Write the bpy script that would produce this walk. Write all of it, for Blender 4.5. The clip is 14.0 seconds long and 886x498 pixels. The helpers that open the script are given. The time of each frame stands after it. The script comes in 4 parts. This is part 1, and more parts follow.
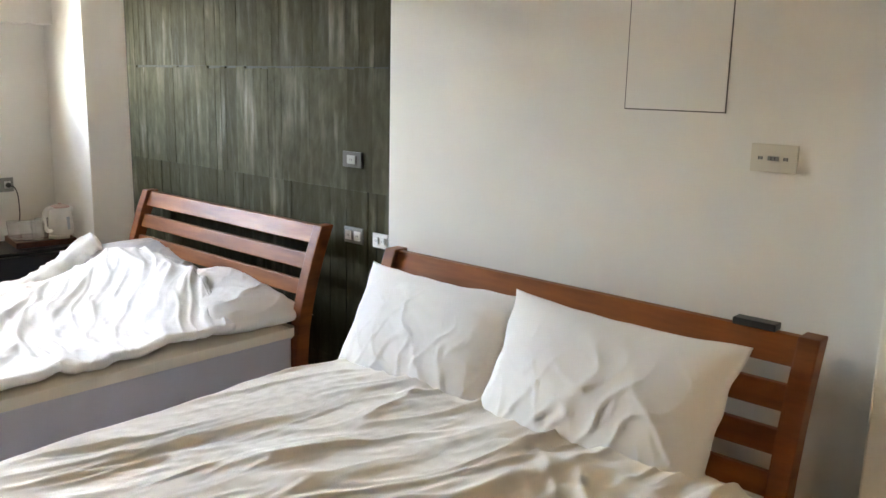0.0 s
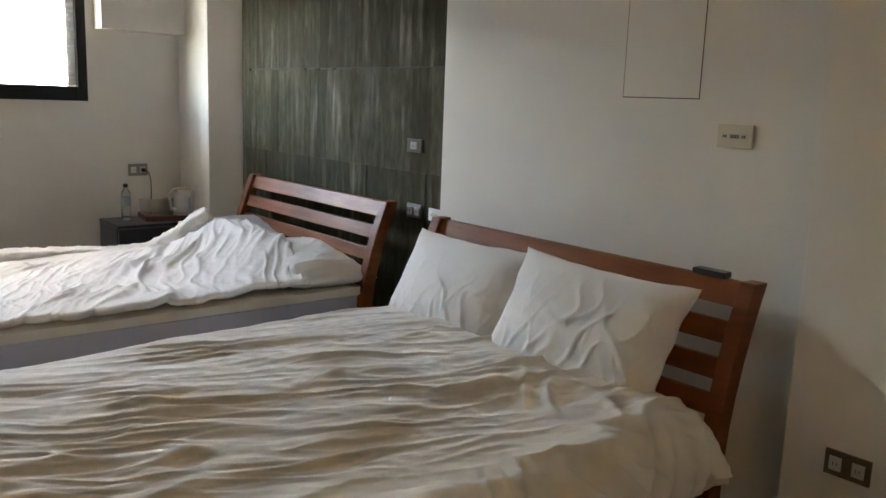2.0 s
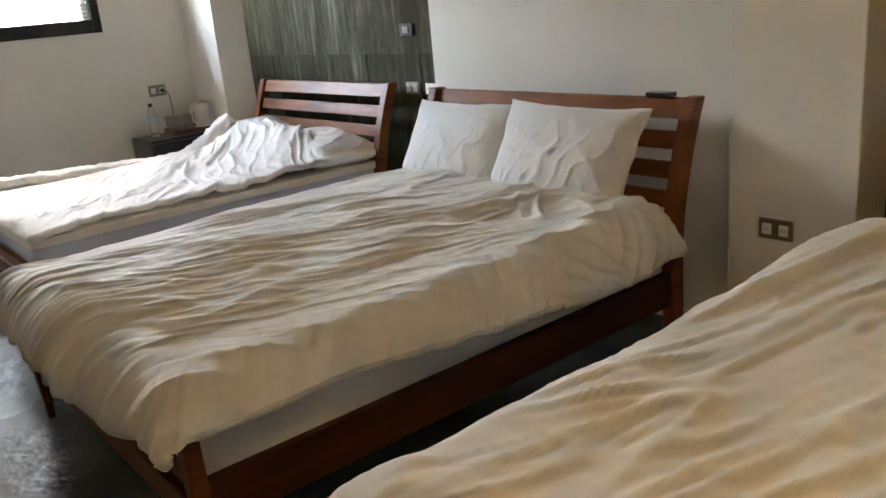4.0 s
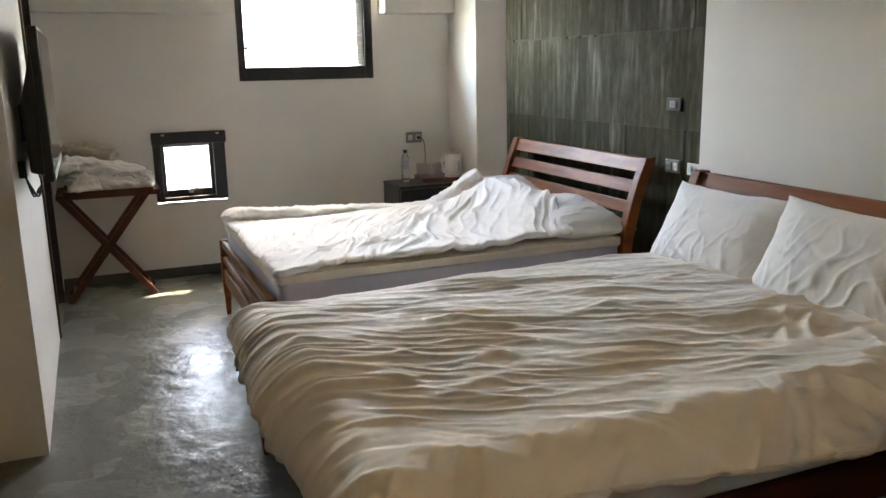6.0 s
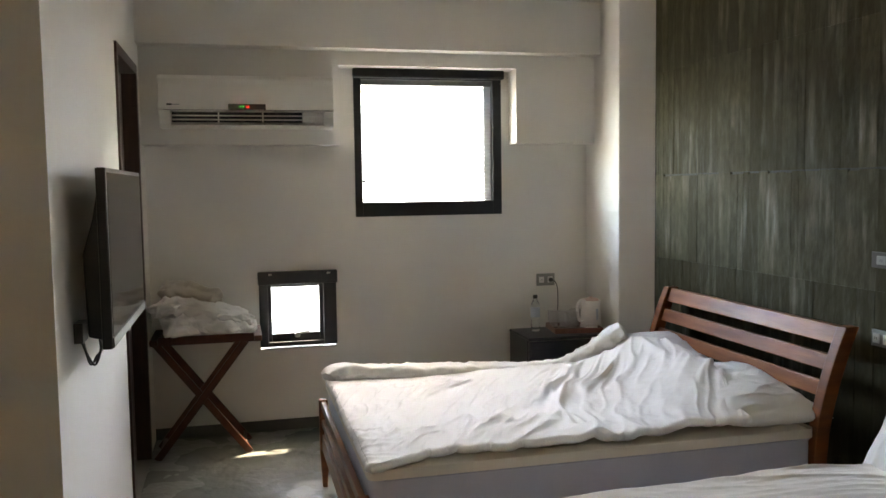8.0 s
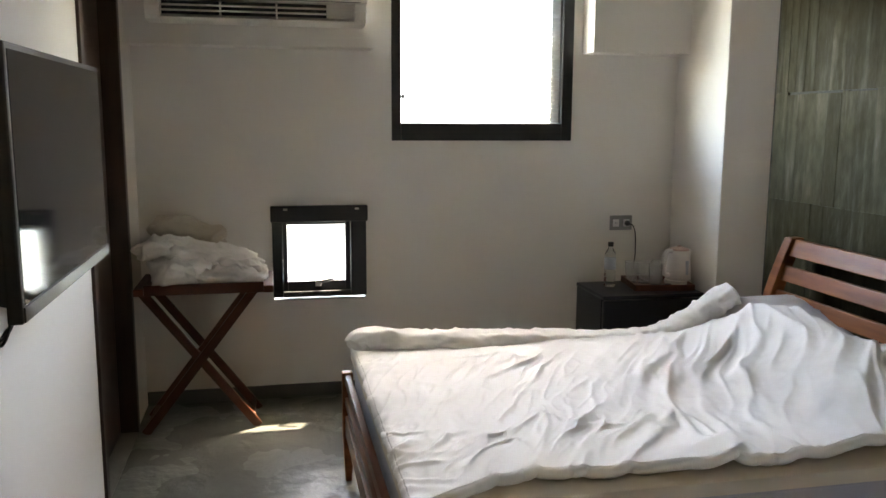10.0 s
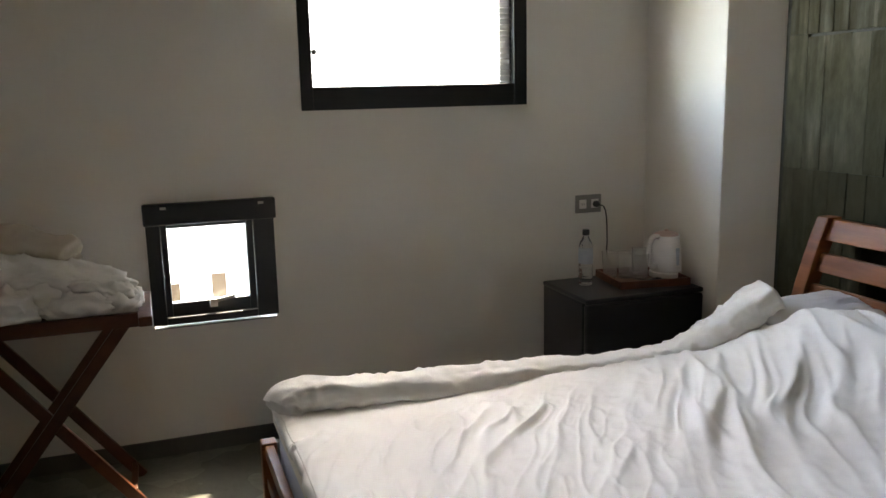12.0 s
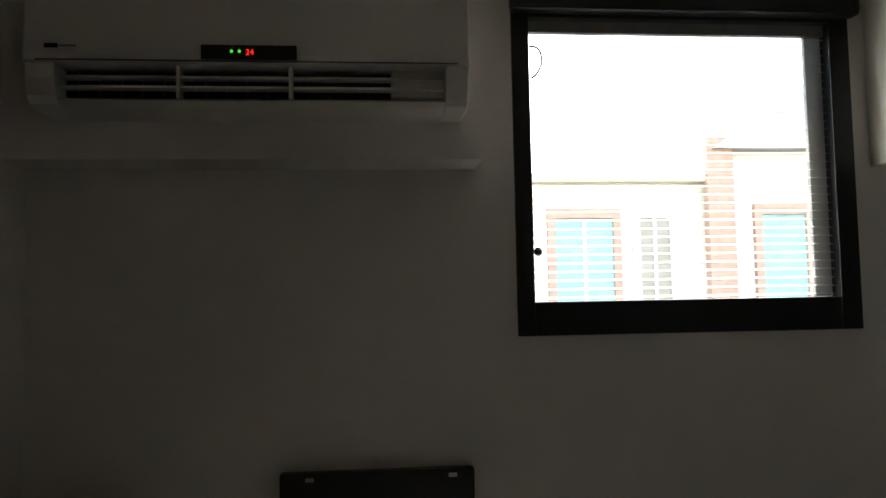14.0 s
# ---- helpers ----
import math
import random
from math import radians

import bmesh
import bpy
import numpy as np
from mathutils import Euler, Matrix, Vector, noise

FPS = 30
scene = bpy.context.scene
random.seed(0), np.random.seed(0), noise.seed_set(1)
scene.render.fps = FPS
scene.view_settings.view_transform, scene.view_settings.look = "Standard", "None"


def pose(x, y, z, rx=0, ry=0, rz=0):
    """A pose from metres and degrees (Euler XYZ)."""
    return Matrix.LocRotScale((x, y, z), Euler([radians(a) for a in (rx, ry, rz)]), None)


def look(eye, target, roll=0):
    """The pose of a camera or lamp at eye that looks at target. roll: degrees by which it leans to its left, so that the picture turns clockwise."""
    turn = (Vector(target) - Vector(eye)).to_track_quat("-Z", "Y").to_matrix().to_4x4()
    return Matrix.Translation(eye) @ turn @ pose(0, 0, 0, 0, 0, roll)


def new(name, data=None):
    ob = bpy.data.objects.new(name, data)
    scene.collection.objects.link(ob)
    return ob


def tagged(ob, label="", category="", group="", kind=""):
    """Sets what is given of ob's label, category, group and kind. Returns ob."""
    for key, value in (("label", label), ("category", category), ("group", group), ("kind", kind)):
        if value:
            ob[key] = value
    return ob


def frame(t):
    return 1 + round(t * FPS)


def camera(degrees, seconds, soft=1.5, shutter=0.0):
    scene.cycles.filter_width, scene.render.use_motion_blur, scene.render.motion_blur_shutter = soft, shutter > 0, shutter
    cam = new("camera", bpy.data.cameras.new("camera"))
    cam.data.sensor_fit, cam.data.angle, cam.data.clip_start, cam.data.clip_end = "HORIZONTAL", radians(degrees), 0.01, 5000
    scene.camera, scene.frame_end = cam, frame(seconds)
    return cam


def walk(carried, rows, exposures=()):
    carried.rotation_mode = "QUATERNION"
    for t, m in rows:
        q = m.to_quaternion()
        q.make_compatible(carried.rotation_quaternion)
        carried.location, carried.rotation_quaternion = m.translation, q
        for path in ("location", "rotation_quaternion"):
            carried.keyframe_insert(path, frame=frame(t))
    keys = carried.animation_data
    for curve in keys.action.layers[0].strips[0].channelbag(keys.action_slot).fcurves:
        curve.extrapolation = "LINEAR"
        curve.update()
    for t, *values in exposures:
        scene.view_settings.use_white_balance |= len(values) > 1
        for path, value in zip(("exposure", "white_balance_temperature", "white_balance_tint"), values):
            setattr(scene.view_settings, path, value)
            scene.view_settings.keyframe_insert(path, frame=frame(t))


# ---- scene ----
cam = camera(56.2, 14.0)
PATH = [
    (0, (0.064, 0.447, 1.605), (1.517, 1.762, 1.207), 1.3),
    (0.5, (-0.042, 0.284, 1.547), (1.3, 1.68, 1.047), 3.2),
    (1, (-0.053, 0.078, 1.497), (1.035, 1.704, 1.083), 4.8),
    (1.5, (-0.079, -0.08, 1.479), (0.941, 1.577, 1.015), 7.6),
    (2, (-0.096, -0.198, 1.503), (1.153, 1.324, 1.147), 2.1),
    (2.5, (-0.283, -0.38, 1.521), (1.112, 0.976, 1.058), -1.0),
    (2.7, (-0.347, -0.44, 1.513), (1.023, 0.924, 1.0), -1.2),
    (4.8, (-0.524, -0.761, 1.411), (0.555, 0.832, 0.866), -4.4),
    (5, (-0.526, -0.737, 1.41), (0.502, 0.897, 0.886), -2.9),
    (5.5, (-0.521, -0.644, 1.463), (0.43, 1.049, 0.986), -0.7),
    (6, (-0.42, -0.491, 1.503), (0.332, 1.31, 1.066), -1.1),
    (6.5, (-0.324, -0.314, 1.532), (0.097, 1.619, 1.238), -0.8),
    (7, (-0.184, -0.167, 1.569), (0.215, 1.776, 1.309), 1.1),
    (7.5, (-0.16, 0.004, 1.576), (0.313, 1.937, 1.373), 1.8),
    (8, (-0.154, 0.241, 1.596), (0.324, 2.177, 1.446), -0.8),
    (8.5, (-0.07, 0.509, 1.576), (0.321, 2.46, 1.382), -1.1),
    (9, (0.015, 0.76, 1.575), (0.318, 2.72, 1.314), -0.6),
    (9.2, (-0.001, 0.857, 1.564), (0.332, 2.808, 1.28), -0.2),
    (11.3, (-0.065, 1.945, 1.487), (0.491, 3.835, 1.143), -1.6),
    (11.5, (-0.076, 2.04, 1.486), (0.553, 3.899, 1.1), -1.6),
    (12, (-0.015, 2.294, 1.468), (0.644, 4.145, 1.095), -1.3),
    (12.5, (0.09, 2.578, 1.455), (0.726, 4.471, 1.361), -1.2),
    (13, (0.072, 2.88, 1.482), (0.812, 4.733, 1.611), -2.2),
    (13.5, (0.08, 3.176, 1.475), (0.641, 5.093, 1.571), -1.6),
    (14, (0.166, 3.452, 1.486), (0.372, 5.436, 1.627), -1.1),
]

EXPOSURE = [(t, e, 8500, 12) for t, e in ((0.0, 6.9), (0.5, 6.5), (1.0, 5.92), (1.5, 5.95), (2.0, 5.92), (2.5, 6.65), (2.7, 6.65), (5.0, 6.25), (5.5, 6.4), (6.0, 6.32), (6.5, 5.95), (7.0, 6.0), (7.5, 6.08), (8.5, 5.88), (9.0, 5.95), (11.5, 5.7), (12.5, 5.2), (14.0, 3.6))]
walk(cam, [(t, look(eye, target, roll)) for t, eye, target, roll in PATH], EXPOSURE)

# ---- light ----
LAMP = 0.36          # strength of the warm ceiling lamp at the rear
SUN_DIR = Vector((-0.34, -0.656, -1.0)).normalized()
world = bpy.data.worlds.new("sky")
scene.world = world
world.use_nodes = True
sky = world.node_tree.nodes.new("ShaderNodeTexSky")
sky.sky_type, sky.sun_disc = "NISHITA", False
sky.sun_elevation = math.asin(-SUN_DIR.z)
sky.sun_rotation = math.atan2(-SUN_DIR.x, -SUN_DIR.y)
bg = world.node_tree.nodes["Background"]
bg.inputs["Strength"].default_value = 0.15
world.node_tree.links.new(sky.outputs[0], bg.inputs[0])
sun = new("sun", bpy.data.lights.new("sun", "SUN"))
sun.data.energy, sun.data.angle, sun.data.color = 0.6, radians(1.5), (1.0, 0.95, 0.88)
sun.matrix_world = look((0, 12, 20), Vector((0, 12, 20)) + SUN_DIR)

# sky light enters by the two windows
for cx, cz, w, h in ((1.12, 1.89, 0.92, 0.84), (0.2, 0.8, 0.34, 0.34)):
    gate = new("window_daylight", bpy.data.lights.new("window_daylight", "AREA"))
    gate.data.shape, gate.data.size, gate.data.size_y = "RECTANGLE", w, h
    gate.data.cycles.is_portal = True
    gate.matrix_world = look((cx, 5.93, cz), (cx, 0.0, cz))

# ---- materials ----
def mat(name, base, rough=0.6, other=None, scale=6.0, detail=4.0, stretch=(1, 1, 1), bump=0.1, bump_scale=None, metal=0.0, coat=0.0,
        vary=0.0, rough_var=0.0, sheen=0.0, spec=0.5, bump_dist=0.01):
    """A principled surface: two colours mixed by coarse and fine noise, with relief and gloss variation."""
    m = bpy.data.materials.new(name)
    m.use_nodes = True
    nt = m.node_tree
    b = nt.nodes["Principled BSDF"]
    tc = nt.nodes.new("ShaderNodeTexCoord")
    mp = nt.nodes.new("ShaderNodeMapping")
    mp.inputs["Scale"].default_value = stretch
    nt.links.new(tc.outputs["Object"], mp.inputs["Vector"])
    n1 = nt.nodes.new("ShaderNodeTexNoise")
    n1.inputs["Scale"].default_value, n1.inputs["Detail"].default_value = scale, detail
    n2 = nt.nodes.new("ShaderNodeTexNoise")
    n2.inputs["Scale"].default_value, n2.inputs["Detail"].default_value = bump_scale or scale * 9, 5.0
    vec = mp.outputs["Vector"]
    if vary:
        oi = nt.nodes.new("ShaderNodeObjectInfo")
        add = nt.nodes.new("ShaderNodeVectorMath")
        mul = nt.nodes.new("ShaderNodeMath")
        mul.operation, mul.inputs[1].default_value = "MULTIPLY", 37.0
        nt.links.new(oi.outputs["Random"], mul.inputs[0])
        nt.links.new(vec, add.inputs[0])
        nt.links.new(mul.outputs[0], add.inputs[1])
        vec = add.outputs[0]
    nt.links.new(vec, n1.inputs["Vector"])
    nt.links.new(vec, n2.inputs["Vector"])
    other = other or tuple(c * 0.88 for c in base)
    ramp = nt.nodes.new("ShaderNodeValToRGB")
    ramp.color_ramp.elements[0].position, ramp.color_ramp.elements[1].position = 0.32, 0.68
    ramp.color_ramp.elements[0].color, ramp.color_ramp.elements[1].color = (*base, 1), (*other, 1)
    nt.links.new(n1.outputs["Fac"], ramp.inputs["Fac"])
    col = ramp.outputs["Color"]
    if vary:
        hsv = nt.nodes.new("ShaderNodeHueSaturation")
        mr = nt.nodes.new("ShaderNodeMapRange")
        mr.inputs["To Min"].default_value, mr.inputs["To Max"].default_value = 1 - vary, 1 + vary
        nt.links.new(oi.outputs["Random"], mr.inputs["Value"])
        nt.links.new(mr.outputs["Result"], hsv.inputs["Value"])
        nt.links.new(col, hsv.inputs["Color"])
        col = hsv.outputs["Color"]
    nt.links.new(col, b.inputs["Base Color"])
    b.inputs["Roughness"].default_value = rough
    if rough_var:
        rr = nt.nodes.new("ShaderNodeMapRange")
        rr.inputs["From Min"].default_value, rr.inputs["From Max"].default_value = 0.3, 0.7
        rr.inputs["To Min"].default_value, rr.inputs["To Max"].default_value = max(0.02, rough - rough_var), min(1, rough + rough_var)
        nt.links.new(n1.outputs["Fac"], rr.inputs["Value"])
        nt.links.new(rr.outputs["Result"], b.inputs["Roughness"])
    b.inputs["Metallic"].default_value = metal
    b.inputs["Specular IOR Level"].default_value = spec
    if coat:
        b.inputs["Coat Weight"].default_value, b.inputs["Coat Roughness"].default_value = coat, 0.15
    if sheen:
        b.inputs["Sheen Weight"].default_value = sheen
    if bump:
        bp = nt.nodes.new("ShaderNodeBump")
        bp.inputs["Strength"].default_value, bp.inputs["Distance"].default_value = bump, bump_dist
        nt.links.new(n2.outputs["Fac"], bp.inputs["Height"])
        nt.links.new(bp.outputs["Normal"], b.inputs["Normal"])
    return m


def glow(name, color, strength):
    m = bpy.data.materials.new(name)
    m.use_nodes = True
    b = m.node_tree.nodes["Principled BSDF"]
    b.inputs["Base Color"].default_value = (*[c * 0.2 for c in color], 1)
    b.inputs["Emission Color"].default_value, b.inputs["Emission Strength"].default_value = (*color, 1), strength
    return m


def clear(name, tint=(1, 1, 1), rough=0.0, ior=1.45):
    m = bpy.data.materials.new(name)
    m.use_nodes = True
    b = m.node_tree.nodes["Principled BSDF"]
    b.inputs["Base Color"].default_value, b.inputs["Roughness"].default_value = (*tint, 1), rough
    b.inputs["Transmission Weight"].default_value, b.inputs["IOR"].default_value = 1.0, ior
    return m


PAINT = mat("white_wall_paint", (0.8, 0.78, 0.735), 0.55, (0.755, 0.735, 0.69), 1.3, bump=0.12, bump_scale=60)
CEIL = mat("ceiling_paint", (0.76, 0.75, 0.72), 0.7, (0.71, 0.7, 0.67), 1.1, bump=0.1, bump_scale=50)
def board_concrete(name, dark, pale, gloss):
    """Sealed board-marked concrete: olive grey, with vertical smears of glossier cement skin in loose patches, paled to
    paint in window reflections.
    """
    m = bpy.data.materials.new(name)
    m.use_nodes = True
    nt = m.node_tree
    b = nt.nodes["Principled BSDF"]
    tc = nt.nodes.new("ShaderNodeTexCoord")

    def grain(stretch, scale, detail, lo, hi):
        mp = nt.nodes.new("ShaderNodeMapping")
        mp.inputs["Scale"].default_value = stretch
        n = nt.nodes.new("ShaderNodeTexNoise")
        n.inputs["Scale"].default_value, n.inputs["Detail"].default_value = scale, detail
        r = nt.nodes.new("ShaderNodeMapRange")
        r.inputs["From Min"].default_value, r.inputs["From Max"].default_value = lo, hi
        nt.links.new(tc.outputs["Object"], mp.inputs["Vector"])
        nt.links.new(mp.outputs["Vector"], n.inputs["Vector"])
        nt.links.new(n.outputs["Fac"], r.inputs["Value"])
        return r.outputs["Result"]

    def join(kind, p, q):
        k = nt.nodes.new("ShaderNodeMath")
        k.operation = kind
        for socket, v in zip(k.inputs, (p, q)):
            if isinstance(v, float):
                socket.default_value = v
            else:
                nt.links.new(v, socket)
        return k.outputs[0]
    streak = grain((1, 6.5, 0.7), 3.0, 6.0, 0.47, 0.7)
    patch = grain((1, 1.3, 1), 2.6, 6.0, 0.42, 0.66)
    fine = grain((1, 2, 1), 13.0, 8.0, 0.3, 0.72)
    smear = join("MULTIPLY", streak, patch)
    tone = join("ADD", join("MULTIPLY", smear, 0.75), join("MULTIPLY", fine, 0.25))
    oi = nt.nodes.new("ShaderNodeObjectInfo")
    tone = join("ADD", tone, join("MULTIPLY", oi.outputs["Random"], 0.12))
    ramp = nt.nodes.new("ShaderNodeValToRGB")
    ramp.color_ramp.elements[0].position, ramp.color_ramp.elements[1].position = 0.0, 0.95
    ramp.color_ramp.elements[0].color, ramp.color_ramp.elements[1].color = (*dark, 1), (*pale, 1)
    nt.links.new(tone, ramp.inputs["Fac"])
    nt.links.new(ramp.outputs["Color"], b.inputs["Base Color"])
    nt.links.new(join("SUBTRACT", 0.62, join("MULTIPLY", smear, gloss)), b.inputs["Roughness"])
    nt.links.new(join("ADD", 0.06, join("MULTIPLY", smear, 0.22)), b.inputs["Specular IOR Level"])
    bp = nt.nodes.new("ShaderNodeBump")
    bp.inputs["Strength"].default_value, bp.inputs["Distance"].default_value = 0.5, 0.006
    nt.links.new(join("ADD", fine, join("MULTIPLY", streak, 0.6)), bp.inputs["Height"])
    nt.links.new(bp.outputs["Normal"], b.inputs["Normal"])
    return m


CONCRETE = board_concrete("board_marked_concrete", (0.038, 0.0345, 0.0175), (0.085, 0.079, 0.05), 0.16)
# Stronger pale tone: the window's reflection is painted into these boards.
SEALED_SHEEN = board_concrete("sealed_concrete_painted_sheen", (0.041, 0.0375, 0.02), (0.14, 0.13, 0.088), 0.3)
GROUT = mat("dark_concrete_backing", (0.03, 0.03, 0.02), 0.6, (0.022, 0.022, 0.015), 8, bump=0.3)
FLOOR = mat("polished_concrete_floor", (0.135, 0.139, 0.121), 0.27, (0.17, 0.174, 0.152), 2.2, 3.0, bump=0.85, bump_scale=8.5, rough_var=0.06, spec=0.065, bump_dist=0.014)
SKIRT = mat("dark_grey_cement_skirting", (0.12, 0.117, 0.102), 0.6, (0.09, 0.088, 0.076), 5, bump=0.3)
BASE = mat("grey_cement_skirting", (0.2, 0.195, 0.17), 0.6, (0.15, 0.145, 0.125), 5, bump=0.3)
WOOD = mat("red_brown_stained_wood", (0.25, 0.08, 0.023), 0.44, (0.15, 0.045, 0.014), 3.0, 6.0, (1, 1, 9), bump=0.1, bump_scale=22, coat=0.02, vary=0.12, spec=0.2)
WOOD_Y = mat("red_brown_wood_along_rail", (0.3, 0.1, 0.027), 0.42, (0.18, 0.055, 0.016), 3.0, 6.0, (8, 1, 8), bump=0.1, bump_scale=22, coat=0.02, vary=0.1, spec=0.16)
# Same bed wood along the sides, with the shade down there put into the colour.
WOOD_X_SHADED = mat("red_brown_wood_side_shaded", (0.095, 0.028, 0.01), 0.44, (0.055, 0.016, 0.006), 3.0, 6.0, (1, 8, 8), bump=0.1, bump_scale=22, coat=0.02, vary=0.1, spec=0.25)
RACKWOOD = mat("dark_red_brown_rack_wood", (0.125, 0.04, 0.017), 0.4, (0.075, 0.023, 0.01), 3.0, 6.0, (4, 4, 4), bump=0.1, bump_scale=22, vary=0.1, spec=0.3)
DARKWOOD = mat("dark_brown_door_wood", (0.055, 0.026, 0.017), 0.4, (0.03, 0.014, 0.01), 4, 6, (6, 6, 0.8), bump=0.15)
ORANGEWOOD = mat("orange_door_veneer", (0.3, 0.115, 0.035), 0.38, (0.2, 0.07, 0.02), 3, 6, (7, 7, 0.6), bump=0.08, coat=0.2)
COTTON = mat("white_cotton", (0.88, 0.872, 0.85), 0.85, (0.85, 0.84, 0.815), 3, bump=0.25, bump_scale=260, sheen=0.25, bump_dist=0.002)
# White cotton again, its colour warmed and dimmed for mixed window and lamp light.
COTTON_LIGHT_TONED = mat("white_cotton_mixed_light_tone", (0.78, 0.745, 0.685), 0.85, (0.74, 0.7, 0.64), 3, bump=0.25, bump_scale=260, sheen=0.2, bump_dist=0.002)
# Greyer than COTTON: the dimmer light on these pillows is in the colour.
PILLOWCASE_DIMMED = mat("white_pillowcase_dimmed", (0.77, 0.755, 0.735), 0.85, (0.73, 0.715, 0.695), 3, bump=0.25, bump_scale=260, sheen=0.2, bump_dist=0.002)
SHEET = mat("cream_sheet", (0.72, 0.66, 0.56), 0.85, (0.66, 0.6, 0.5), 3, bump=0.25, bump_scale=220, sheen=0.2, bump_dist=0.002)
LAVENDER = mat("lavender_grey_cover", (0.5, 0.5, 0.56), 0.85, (0.44, 0.44, 0.5), 3, bump=0.25, bump_scale=200, sheen=0.2, bump_dist=0.002)
GREYCOTTON = mat("grey_white_cotton", (0.66, 0.65, 0.66), 0.85, (0.58, 0.57, 0.58), 3, bump=0.25, bump_scale=220, bump_dist=0.002)
BEIGE = mat("beige_blanket", (0.58, 0.53, 0.45), 0.9, (0.5, 0.45, 0.38), 4, bump=0.5, bump_scale=90, sheen=0.4, bump_dist=0.004)
BLACKMETAL = mat("black_window_aluminium", (0.012, 0.014, 0.016), 0.38, (0.018, 0.02, 0.022), 9, bump=0.08, spec=0.4)
BLACKPLASTIC = mat("black_plastic", (0.012, 0.012, 0.013), 0.3, (0.016, 0.016, 0.017), 12, bump=0.05)
SCREEN = mat("dark_tv_screen", (0.012, 0.012, 0.014), 0.07, (0.014, 0.014, 0.016), 3, bump=0.0, spec=0.3)
FRIDGE_M = mat("black_textured_enamel", (0.014, 0.016, 0.02), 0.32, (0.019, 0.021, 0.026), 9, bump=0.25, bump_scale=160, bump_dist=0.002)
ACWHITE = mat("white_plastic_casing", (0.78, 0.765, 0.72), 0.35, (0.75, 0.735, 0.69), 4, bump=0.03)
PLATECREAM = mat("aged_cream_plastic", (0.68, 0.64, 0.55), 0.35, (0.63, 0.59, 0.5), 6, bump=0.03)
PLASTICWHITE = mat("white_plastic", (0.82, 0.81, 0.79), 0.3, (0.71, 0.7, 0.68), 8, bump=0.03)
KETTLELID = mat("pinkish_plastic_lid", (0.62, 0.45, 0.4), 0.35, (0.55, 0.39, 0.34), 9, bump=0.03)
STEEL = mat("brushed_steel", (0.6, 0.58, 0.55), 0.28, (0.5, 0.48, 0.45), 20, 3, (1, 12, 1), bump=0.05, metal=1.0)
BRONZE = mat("bronze_plate", (0.2, 0.15, 0.1), 0.4, (0.16, 0.12, 0.08), 14, bump=0.05, metal=0.6)
GREYMETAL = mat("grey_satin_metal", (0.26, 0.26, 0.25), 0.4, (0.22, 0.22, 0.21), 10, bump=0.03)
DARKSTEEL = mat("dark_satin_steel", (0.09, 0.088, 0.08), 0.45, (0.07, 0.068, 0.06), 10, bump=0.03, spec=0.3)
SLAT = mat("white_blind_slat", (0.7, 0.7, 0.69), 0.4, (0.66, 0.66, 0.65), 10, bump=0.02)
GLASS = clear("window_glass")
TUMBLER = clear("drinking_glass", (1.0, 1.0, 0.99), 0.1, 1.15)
TUMBLER.node_tree.nodes["Principled BSDF"].inputs["Transmission Weight"].default_value = 0.8
FROSTED = clear("frosted_sash_strip", (0.6, 0.61, 0.61), 0.5)
FROSTED.node_tree.nodes["Principled BSDF"].inputs["Transmission Weight"].default_value = 0.12
PET = clear("clear_bottle_plastic", (0.93, 0.96, 0.97), 0.05)
TRAYWOOD = mat("red_brown_tray_wood", (0.17, 0.055, 0.025), 0.4, (0.1, 0.03, 0.014), 6, 5, (1, 6, 6), bump=0.1)
LABEL = mat("pale_blue_label", (0.45, 0.52, 0.6), 0.5, (0.5, 0.56, 0.62), 20, bump=0.02)
LINE = mat("dark_hairline_joint", (0.12, 0.11, 0.1), 0.8, (0.1, 0.09, 0.08), 20, bump=0.1)
FACADE = mat("cream_facade_render", (0.74, 0.7, 0.6), 0.8, (0.66, 0.62, 0.52), 1.2, bump=0.3)
FACADE2 = mat("grey_facade_render", (0.66, 0.64, 0.6), 0.8, (0.58, 0.56, 0.52), 0.8, bump=0.3)
SHUTTER = mat("turquoise_shutter_paint", (0.28, 0.46, 0.45), 0.6, (0.22, 0.38, 0.37), 5, bump=0.1)
BRICKRED = mat("red_brick_trim", (0.5, 0.32, 0.24), 0.8, (0.42, 0.26, 0.19), 9, bump=0.4)
BROWNWIN = mat("brown_window_glass", (0.26, 0.23, 0.19), 0.3, (0.32, 0.28, 0.23), 3, bump=0.02)
ROOFTILE = mat("grey_roof_tile", (0.46, 0.45, 0.43), 0.7, (0.38, 0.37, 0.36), 6, bump=0.4)
ASPHALT = mat("street_asphalt", (0.06, 0.06, 0.06), 0.9, (0.045, 0.045, 0.045), 2, bump=0.3)
RED_GLOW = glow("red_led_digits", (1.0, 0.03, 0.02), 0.12)
DARKWIN = mat("dark_brown_window_opening", (0.06, 0.035, 0.02), 0.7, (0.09, 0.06, 0.035), 4, bump=0.05, spec=0.1)
GREEN_GLOW = glow("green_led", (0.05, 1.0, 0.15), 0.06)

# ---- building helpers ----
LOC = {}


def thing(name, loc, label, category, group=""):
    ob = new(name)
    ob.empty_display_size = 0.1
    ob.location = loc
    LOC[ob] = Vector(loc)
    return tagged(ob, label, category, group)


